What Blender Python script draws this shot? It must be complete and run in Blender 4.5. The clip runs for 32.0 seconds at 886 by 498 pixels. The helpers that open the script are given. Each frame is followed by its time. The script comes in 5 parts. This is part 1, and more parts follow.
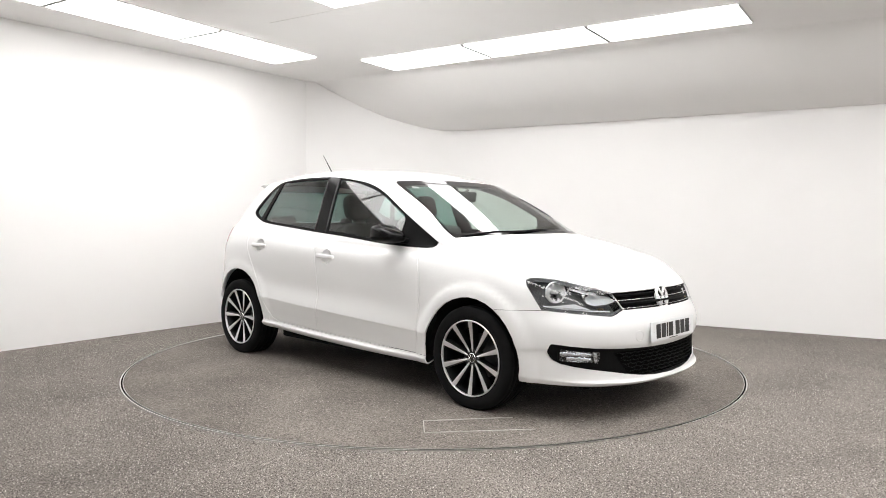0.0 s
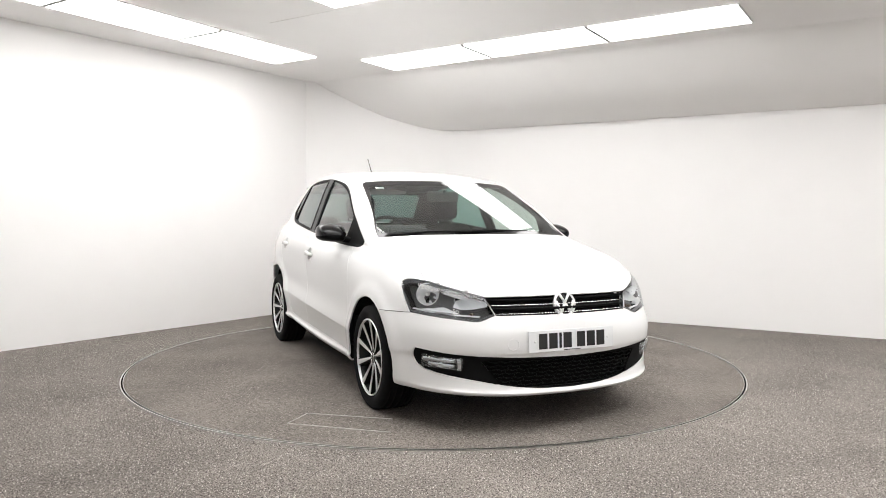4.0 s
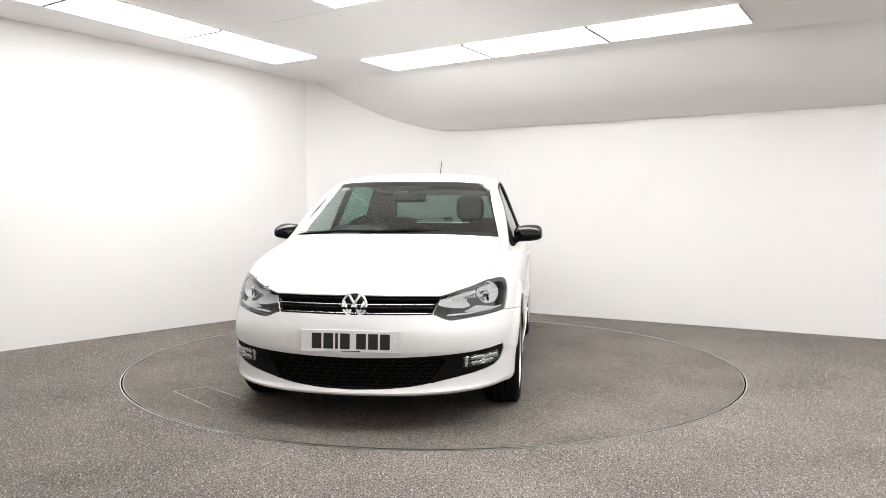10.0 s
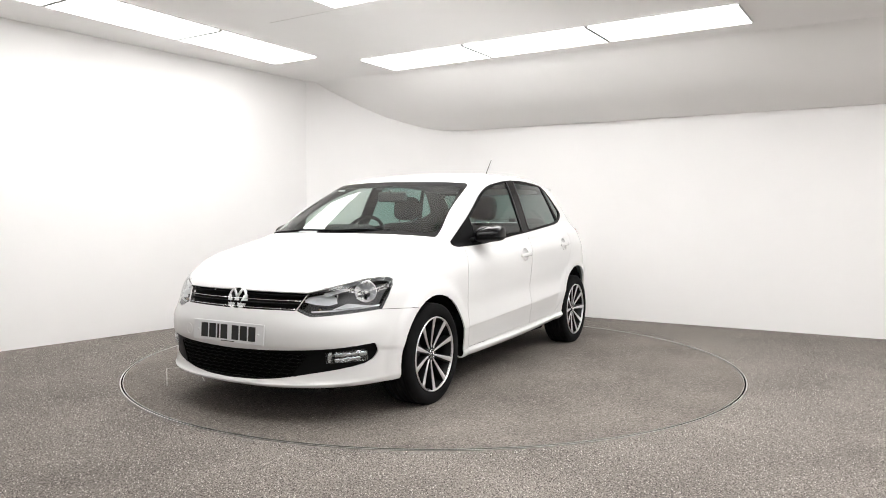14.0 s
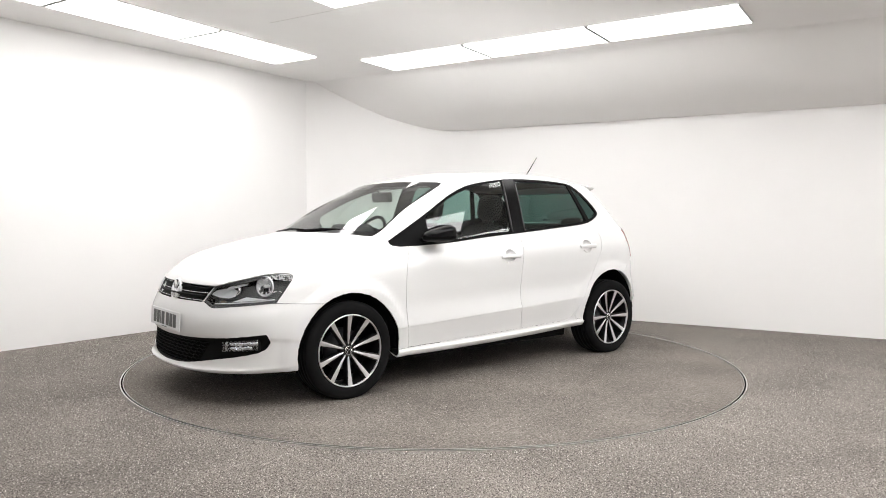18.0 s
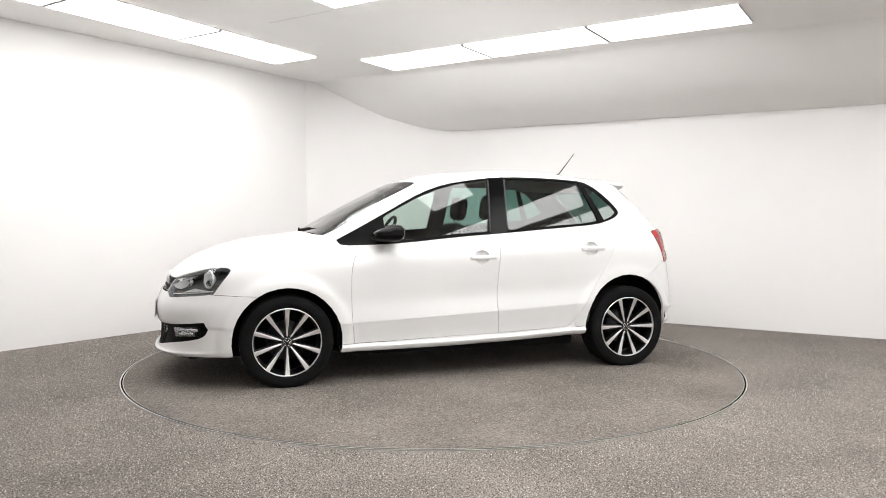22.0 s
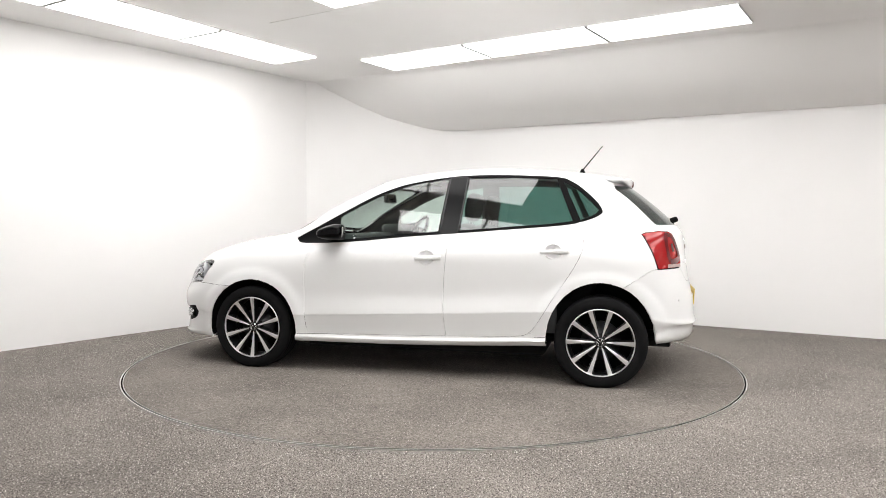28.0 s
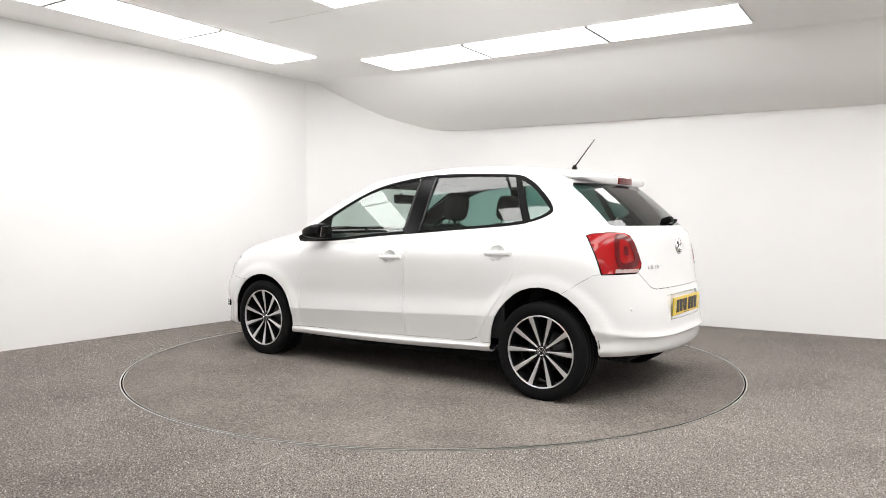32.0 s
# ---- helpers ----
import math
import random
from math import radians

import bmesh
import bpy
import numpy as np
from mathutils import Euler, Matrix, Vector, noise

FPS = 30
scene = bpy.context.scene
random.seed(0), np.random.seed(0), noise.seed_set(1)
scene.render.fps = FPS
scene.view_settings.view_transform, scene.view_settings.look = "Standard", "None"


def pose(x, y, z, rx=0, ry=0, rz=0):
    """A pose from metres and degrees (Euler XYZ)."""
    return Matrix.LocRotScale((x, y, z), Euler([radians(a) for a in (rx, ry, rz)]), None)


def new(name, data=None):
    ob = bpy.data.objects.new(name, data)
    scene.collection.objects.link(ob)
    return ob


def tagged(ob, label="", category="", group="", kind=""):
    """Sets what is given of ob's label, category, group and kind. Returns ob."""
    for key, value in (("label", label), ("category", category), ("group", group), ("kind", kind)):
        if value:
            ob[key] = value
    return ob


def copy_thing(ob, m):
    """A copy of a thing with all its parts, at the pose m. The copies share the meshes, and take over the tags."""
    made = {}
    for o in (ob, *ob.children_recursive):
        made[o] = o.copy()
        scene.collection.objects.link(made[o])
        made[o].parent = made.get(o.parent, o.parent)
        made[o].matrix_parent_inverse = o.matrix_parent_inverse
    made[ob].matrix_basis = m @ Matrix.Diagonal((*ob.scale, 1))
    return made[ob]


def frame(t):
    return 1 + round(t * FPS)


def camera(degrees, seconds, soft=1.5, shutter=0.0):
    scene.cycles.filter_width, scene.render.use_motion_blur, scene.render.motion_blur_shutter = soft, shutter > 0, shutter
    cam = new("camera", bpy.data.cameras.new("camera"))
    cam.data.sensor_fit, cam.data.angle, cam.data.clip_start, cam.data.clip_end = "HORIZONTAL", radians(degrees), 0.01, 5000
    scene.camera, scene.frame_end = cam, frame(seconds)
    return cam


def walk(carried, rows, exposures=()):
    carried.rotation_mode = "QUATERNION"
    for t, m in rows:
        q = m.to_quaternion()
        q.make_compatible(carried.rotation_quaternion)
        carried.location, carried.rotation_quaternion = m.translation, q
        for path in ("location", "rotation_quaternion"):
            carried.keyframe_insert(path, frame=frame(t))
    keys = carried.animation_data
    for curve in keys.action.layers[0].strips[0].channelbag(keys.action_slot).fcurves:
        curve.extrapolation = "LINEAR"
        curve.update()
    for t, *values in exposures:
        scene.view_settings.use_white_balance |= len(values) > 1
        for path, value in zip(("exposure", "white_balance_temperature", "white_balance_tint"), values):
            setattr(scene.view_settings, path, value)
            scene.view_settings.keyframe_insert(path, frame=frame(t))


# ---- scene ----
from mathutils.bvhtree import BVHTree

# A photo studio for cars: a still camera before a slowly turning floor disc with a white hatchback on it.
# The world's origin is the disc's axis on the floor; the camera looks along +y.
cam = camera(63.13, 32.0, soft=0.9)
EYE = Matrix.Translation((0.058, -5.572, 1.091)) @ pose(0, 0, 0, 90 - 2.47, 0, 0) @ pose(0, 0, 0, 0, 0, 0.254)
walk(cam, [(0.0, EYE), (32.0, EYE)], exposures=[(0.0, 0.0), (32.0, 0.0)])

PANEL_GLOW = 7.25          # strength of the ceiling light panels
DISC_RADIUS = 2.225
CAR_OFFSET = (-0.043, -0.128)   # the car's middle on the disc, in the car's own axes

world = bpy.data.worlds.new("studio_dark")
world.use_nodes = True
world.node_tree.nodes["Background"].inputs[0].default_value = (0.8, 0.85, 1.0, 1)
world.node_tree.nodes["Background"].inputs[1].default_value = 0.0
scene.world = world


def turn_at(t):
    """Heading of the disc in degrees: an even turn with a slight ease."""
    return -43.63 - 5.375 * t - 0.6 * math.sin(math.pi * t / 32)


# ---- materials ----
def material(name, colour, rough=0.5, metal=0.0, coat=0.0, vary=0.0, scale=8.0, bump=0.0, bump_scale=200.0, ior=1.5, gloss=0.5):
    """A principled surface with two scales of colour variation and fine relief."""
    m = bpy.data.materials.new(name)
    m.use_nodes = True
    nt = m.node_tree
    b = nt.nodes["Principled BSDF"]
    b.inputs["Base Color"].default_value = (*colour, 1)
    b.inputs["Roughness"].default_value = rough
    b.inputs["Metallic"].default_value = metal
    b.inputs["Coat Weight"].default_value = coat
    b.inputs["Coat Roughness"].default_value = 0.03
    b.inputs["IOR"].default_value = ior
    b.inputs["Specular IOR Level"].default_value = gloss
    tc = nt.nodes.new("ShaderNodeTexCoord")
    if vary:
        big, small = nt.nodes.new("ShaderNodeTexNoise"), nt.nodes.new("ShaderNodeTexNoise")
        big.inputs["Scale"].default_value, small.inputs["Scale"].default_value = scale * 0.15, scale
        add = nt.nodes.new("ShaderNodeMath")
        add.operation = "ADD"
        ramp = nt.nodes.new("ShaderNodeMapRange")
        ramp.inputs["From Min"].default_value, ramp.inputs["From Max"].default_value = 0.6, 1.4
        ramp.inputs["To Min"].default_value, ramp.inputs["To Max"].default_value = 1 - vary, 1 + vary
        mix = nt.nodes.new("ShaderNodeVectorMath")
        mix.operation = "SCALE"
        mix.inputs[0].default_value = colour
        for n in (big, small):
            nt.links.new(tc.outputs["Object"], n.inputs["Vector"])
        nt.links.new(big.outputs["Fac"], add.inputs[0])
        nt.links.new(small.outputs["Fac"], add.inputs[1])
        nt.links.new(add.outputs[0], ramp.inputs["Value"])
        nt.links.new(ramp.outputs[0], mix.inputs["Scale"])
        nt.links.new(mix.outputs[0], b.inputs["Base Color"])
    if bump:
        n, bp = nt.nodes.new("ShaderNodeTexNoise"), nt.nodes.new("ShaderNodeBump")
        n.inputs["Scale"].default_value = bump_scale
        bp.inputs["Strength"].default_value, bp.inputs["Distance"].default_value = bump, 0.002
        nt.links.new(tc.outputs["Object"], n.inputs["Vector"])
        nt.links.new(n.outputs["Fac"], bp.inputs["Height"])
        nt.links.new(bp.outputs[0], b.inputs["Normal"])
    return m


def carpet(name, dark, light, low, high):
    """Short-pile speckled carpet: light and dark fibre tufts, with worn and dusty patches at a larger scale."""
    m = material(name, light, 0.95, bump=0.8, bump_scale=240)
    nt = m.node_tree
    b = nt.nodes["Principled BSDF"]
    b.inputs["Specular IOR Level"].default_value = 0.15
    tc = nt.nodes.new("ShaderNodeTexCoord")
    tuft, fleck, patch = (nt.nodes.new("ShaderNodeTexNoise") for _ in range(3))
    tuft.inputs["Scale"].default_value, tuft.inputs["Detail"].default_value = 126, 2
    fleck.inputs["Scale"].default_value, fleck.inputs["Detail"].default_value = 70, 2
    patch.inputs["Scale"].default_value, patch.inputs["Detail"].default_value = 1.4, 6
    for n in (tuft, fleck, patch):
        nt.links.new(tc.outputs["Object"], n.inputs["Vector"])
    mixed = nt.nodes.new("ShaderNodeMath")
    mixed.operation = "MULTIPLY_ADD"
    mixed.inputs[1].default_value = 0.4
    nt.links.new(fleck.outputs["Fac"], mixed.inputs[0])
    nt.links.new(tuft.outputs["Fac"], mixed.inputs[2])
    spread = nt.nodes.new("ShaderNodeMapRange")
    spread.inputs["From Min"].default_value = low
    spread.inputs["From Max"].default_value = high
    nt.links.new(mixed.outputs[0], spread.inputs["Value"])
    mix = nt.nodes.new("ShaderNodeMix")
    mix.data_type = "RGBA"
    mix.inputs["A"].default_value, mix.inputs["B"].default_value = (*dark, 1), (*light, 1)
    nt.links.new(spread.outputs[0], mix.inputs["Factor"])
    soil = nt.nodes.new("ShaderNodeMapRange")
    soil.inputs["From Min"].default_value, soil.inputs["From Max"].default_value = 0.3, 0.7
    soil.inputs["To Min"].default_value, soil.inputs["To Max"].default_value = 0.74, 1.16
    nt.links.new(patch.outputs["Fac"], soil.inputs["Value"])
    out = nt.nodes.new("ShaderNodeVectorMath")
    out.operation = "SCALE"
    nt.links.new(mix.outputs["Result"], out.inputs[0])
    nt.links.new(soil.outputs[0], out.inputs["Scale"])
    nt.links.new(out.outputs[0], b.inputs["Base Color"])
    return m


def tuft_yarn(name, dark, middle, light):
    """Carpet yarn: each tuft keeps one shade, most of them dull and some pale."""
    m = material(name, middle, 0.95, gloss=0.1)
    nt = m.node_tree
    geo, ramp = nt.nodes.new("ShaderNodeNewGeometry"), nt.nodes.new("ShaderNodeValToRGB")
    ramp.color_ramp.elements[0].color, ramp.color_ramp.elements[1].color = (*dark, 1), (*light, 1)
    ramp.color_ramp.elements.new(0.62).color = (*middle, 1)
    nt.links.new(geo.outputs["Random Per Island"], ramp.inputs[0])
    nt.links.new(ramp.outputs[0], nt.nodes["Principled BSDF"].inputs["Base Color"])
    return m


def glass(name, tint, ior=1.5, rough=0.0):
    """A thin pane: tinted see-through sheet with mirror gloss on it."""
    m = bpy.data.materials.new(name)
    m.use_nodes = True
    nt = m.node_tree
    nt.nodes.remove(nt.nodes["Principled BSDF"])
    out = nt.nodes["Material Output"]
    t, g, f, mix = (nt.nodes.new(k) for k in ("ShaderNodeBsdfTransparent", "ShaderNodeBsdfGlossy", "ShaderNodeLayerWeight", "ShaderNodeMixShader"))
    t.inputs["Color"].default_value = (*tint, 1)
    g.inputs["Roughness"].default_value = rough
    f.inputs["Blend"].default_value = 0.5
    power, gain = nt.nodes.new("ShaderNodeMath"), nt.nodes.new("ShaderNodeMath")
    power.operation, gain.operation = "POWER", "MULTIPLY_ADD"
    power.inputs[1].default_value = 4.0
    base = 1.75 * ((ior - 1) / (ior + 1)) ** 2
    gain.inputs[1].default_value, gain.inputs[2].default_value = 1 - base, base
    nt.links.new(f.outputs["Facing"], power.inputs[0])
    nt.links.new(power.outputs[0], gain.inputs[0])
    nt.links.new(gain.outputs[0], mix.inputs[0])
    nt.links.new(t.outputs[0], mix.inputs[1])
    nt.links.new(g.outputs[0], mix.inputs[2])
    nt.links.new(mix.outputs[0], out.inputs["Surface"])
    return m


def glowing(name, colour, strength):
    m = bpy.data.materials.new(name)
    m.use_nodes = True
    b = m.node_tree.nodes["Principled BSDF"]
    b.inputs["Base Color"].default_value = (0.9, 0.9, 0.9, 1)
    b.inputs["Emission Color"].default_value = (*colour, 1)
    b.inputs["Emission Strength"].default_value = strength
    return m


WALL = material("white_wall_paint", (0.885, 0.876, 0.87), 0.7, vary=0.012, scale=3, bump=0.08, bump_scale=120)
CEILING = material("white_ceiling_paint", (0.91, 0.90, 0.888), 0.8, vary=0.012, scale=3, bump=0.06, bump_scale=120)
CARPET = carpet("speckled_grey_carpet", (0.078, 0.067, 0.060), (0.349, 0.319, 0.290), 0.55, 0.90)
DISC_CARPET = carpet("worn_disc_carpet", (0.090, 0.078, 0.068), (0.270, 0.245, 0.220), 0.52, 0.92)
TUFTS = tuft_yarn("flecked_carpet_yarn", (0.055, 0.048, 0.042), (0.25, 0.228, 0.206), (0.56, 0.53, 0.49))
EDGE_STEEL = material("edge_steel", (0.62, 0.61, 0.59), 0.4, 1.0, vary=0.1, scale=20)
GAP_BLACK = material("gap_black", (0.005, 0.005, 0.005), 0.9, gloss=0.05)
CHALK = material("faded_line_paint", (0.42, 0.40, 0.37), 0.9, vary=0.35, scale=60)
SEAM = material("ceiling_seam", (0.72, 0.70, 0.68), 0.8)
LIGHT = glowing("light_diffuser", (1.0, 0.985, 0.972), PANEL_GLOW)
LIGHT_FRAME = material("light_frame", (0.62, 0.62, 0.61), 0.5, vary=0.02)

PAINT = material("white_car_paint", (0.79, 0.792, 0.792), 0.35, coat=0.7, vary=0.008, scale=3)
PAINT.node_tree.nodes["Principled BSDF"].inputs["Coat Roughness"].default_value = 0.09
GLOSS_BLACK = material("gloss_black", (0.003, 0.003, 0.0035), 0.04, gloss=0.17)
PILLAR_BLACK = material("pillar_black", (0.004, 0.004, 0.0045), 0.2, gloss=0.12)
FRAME_GREY = material("door_frame_grey", (0.03, 0.03, 0.031), 0.35, gloss=0.4)
PALE = material("pale_lamp_trim", (0.82, 0.82, 0.83), 0.3)
SILVER = material("reflector_silver", (0.85, 0.85, 0.86), 0.14, 0.95)
BRIGHT = material("bright_emblem_silver", (0.86, 0.86, 0.87), 0.28, 0.55)
BORDER = material("printed_glass_border", (0.006, 0.006, 0.007), 0.05, gloss=0.5)
TRIM = material("black_plastic_trim", (0.005, 0.005, 0.0053), 0.5, gloss=0.06, vary=0.15, scale=60, bump=0.1, bump_scale=700)
RUBBER = material("tyre_rubber", (0.006, 0.006, 0.0065), 0.85, gloss=0.15, vary=0.15, scale=30, bump=0.2, bump_scale=300)
SHELL = material("inner_dark", (0.012, 0.012, 0.0125), 0.9, gloss=0.1, vary=0.1, scale=20)
CLOTH = material("dark_seat_cloth", (0.016, 0.016, 0.017), 0.95, gloss=0.1, vary=0.2, scale=40, bump=0.5, bump_scale=600)
DASH = material("dark_dashboard_plastic", (0.025, 0.026, 0.028), 0.6, vary=0.1, scale=40, bump=0.3, bump_scale=900)
LINER = material("grey_headliner", (0.2, 0.2, 0.195), 0.95, vary=0.05, scale=30, bump=0.2, bump_scale=800)
CHROME = material("chrome", (0.82, 0.82, 0.83), 0.08, 1.0)
SATIN = material("machined_alloy", (0.80, 0.80, 0.81), 0.34, 0.92, vary=0.04, scale=40)
DARK_ALLOY = material("black_alloy", (0.006, 0.006, 0.0065), 0.35, gloss=0.3)
STEEL = material("brake_steel", (0.10, 0.10, 0.105), 0.5, 1.0, vary=0.1, scale=20)
CLEAR = glass("clear_lens", (0.93, 0.95, 0.96), 1.45)
WINDSCREEN_GLASS = glass("windscreen_glass", (0.77, 0.86, 0.82), 1.52)
SIDE_GLASS = glass("green_side_glass", (0.73, 0.82, 0.78), 1.52)
REAR_GLASS = glass("dark_green_rear_glass", (0.25, 0.42, 0.385), 1.52)
HATCH_GLASS = glass("dark_hatch_glass", (0.13, 0.21, 0.195), 1.52)
RED = material("red_lamp_lens", (0.33, 0.007, 0.008), 0.15, coat=0.3, gloss=0.3, vary=0.06, scale=60)
DARK_RED = material("dark_red_lamp_lens", (0.11, 0.003, 0.005), 0.15, coat=0.3)
AMBER = material("amber_bulb", (0.3, 0.22, 0.16), 0.2, coat=1.0)
CLEAR_GREY = material("clear_lamp_strip", (0.50, 0.36, 0.34), 0.2, 0.0, coat=0.3)
PLATE_WHITE = material("plate_white", (0.74, 0.75, 0.76), 0.35, coat=0.3)
PLATE_YELLOW = material("plate_yellow", (0.78, 0.55, 0.03), 0.35, coat=0.3)
INK = material("plate_black", (0.012, 0.012, 0.012), 0.4)
MIRROR = material("mirror_glass", (0.7, 0.7, 0.71), 0.02, 1.0)
BEZEL = material("grey_lamp_bezel", (0.12, 0.12, 0.123), 0.55, gloss=0.3)
DARK_BEZEL = material("dark_lamp_bezel", (0.035, 0.035, 0.037), 0.4)
GRILLE_BLACK = material("grille_black", (0.004, 0.004, 0.0043), 0.55, gloss=0.06)
STICKER = material("paper_sticker", (0.45, 0.45, 0.45), 0.8)


# ---- mesh helpers ----
def finish(name, bm, mat, smooth=True):
    me = bpy.data.meshes.new(name)
    if smooth:
        for f in bm.faces:
            f.smooth = True
    bm.normal_update()
    bm.to_mesh(me)
    bm.free()
    me.materials.append(mat)
    return me


def part(name, bm, mat, parent, label="", smooth=True):
    """Links a bmesh as one mesh object under a thing or under a part."""
    ob = new(name, finish(name, bm, mat, smooth))
    ob.parent = parent
    if label:
        tagged(ob, label=label)
    return ob


def box(x0, x1, y0, y1, z0, z1, bevel=0.0, segments=2):
    bm = bmesh.new()
    bmesh.ops.create_cube(bm, size=1, matrix=Matrix.Translation(((x0 + x1) / 2, (y0 + y1) / 2, (z0 + z1) / 2)) @ Matrix.Diagonal((x1 - x0, y1 - y0, z1 - z0, 1)))
    if bevel:
        bmesh.ops.bevel(bm, geom=bm.edges[:], offset=bevel, segments=segments, affect="EDGES", profile=0.6)
    return bm


def moved(bm, m):
    bmesh.ops.transform(bm, matrix=m, verts=bm.verts[:])
    return bm


def joined(*parts):
    """Several bmeshes as one."""
    out = bmesh.new()
    for b in parts:
        me = bpy.data.meshes.new("tmp")
        b.to_mesh(me)
        b.free()
        out.from_mesh(me)
        bpy.data.meshes.remove(me)
    return out


def lathe(profile, steps=48, a0=0.0, a1=2 * math.pi):
    """A turned body about the y axis from (radius, y) points."""
    bm = bmesh.new()
    full = abs(a1 - a0 - 2 * math.pi) < 1e-6
    n = steps if full else steps + 1
    rings = []
    for i in range(n):
        a = a0 + (a1 - a0) * i / steps
        rings.append([bm.verts.new((r * math.cos(a), y, r * math.sin(a))) for r, y in profile])
    for i in range(steps):
        p, q = rings[i], rings[(i + 1) % n]
        for j in range(len(profile) - 1):
            bm.faces.new((p[j], p[j + 1], q[j + 1], q[j]))
    bmesh.ops.remove_doubles(bm, verts=bm.verts[:], dist=1e-6)
    bmesh.ops.recalc_face_normals(bm, faces=bm.faces[:])
    return bm


def rod(points, radius, sides=8, taper=1.0):
    """A round bar through points."""
    bm = bmesh.new()
    pts = [Vector(p) for p in points]
    rings = []
    for i, p in enumerate(pts):
        d = (pts[min(i + 1, len(pts) - 1)] - pts[max(i - 1, 0)]).normalized()
        q = d.to_track_quat("Z", "Y")
        r = radius * (1 + (taper - 1) * i / max(1, len(pts) - 1))
        rings.append([bm.verts.new(p + q @ Vector((r * math.cos(2 * math.pi * k / sides), r * math.sin(2 * math.pi * k / sides), 0))) for k in range(sides)])
    for a, b in zip(rings, rings[1:]):
        for k in range(sides):
            bm.faces.new((a[k], a[(k + 1) % sides], b[(k + 1) % sides], b[k]))
    bm.faces.new(rings[0][::-1])
    bm.faces.new(rings[-1])
    return bm


def setting(name, bm, mat, label, category, smooth=False):
    return tagged(new(name, finish(name, bm, mat, smooth)), label, category, kind="structure")


# ---- the studio ----
CEIL = 2.67
RIGHT_DIR, RIGHT_N = Vector((0.867, -0.498)), Vector((0.498, 0.867))
ROOM = [(-1.54, 2.88), (0.073, 3.287), (7.0, -0.69), (3.4, -7.4), (-1.6, -9.2), (-5.60, -2.69)]
FOLD, WALL_N = 1.80, 2.886     # where the ceiling begins to come down, and the wall it meets, along RIGHT_N


def ceiling_height(n):
    return float(np.interp(n, [FOLD, 1.90, 2.18, 2.37, 2.56, 2.75, WALL_N], [CEIL, 2.585, 2.40, 2.295, 2.225, 2.168, 2.13]))


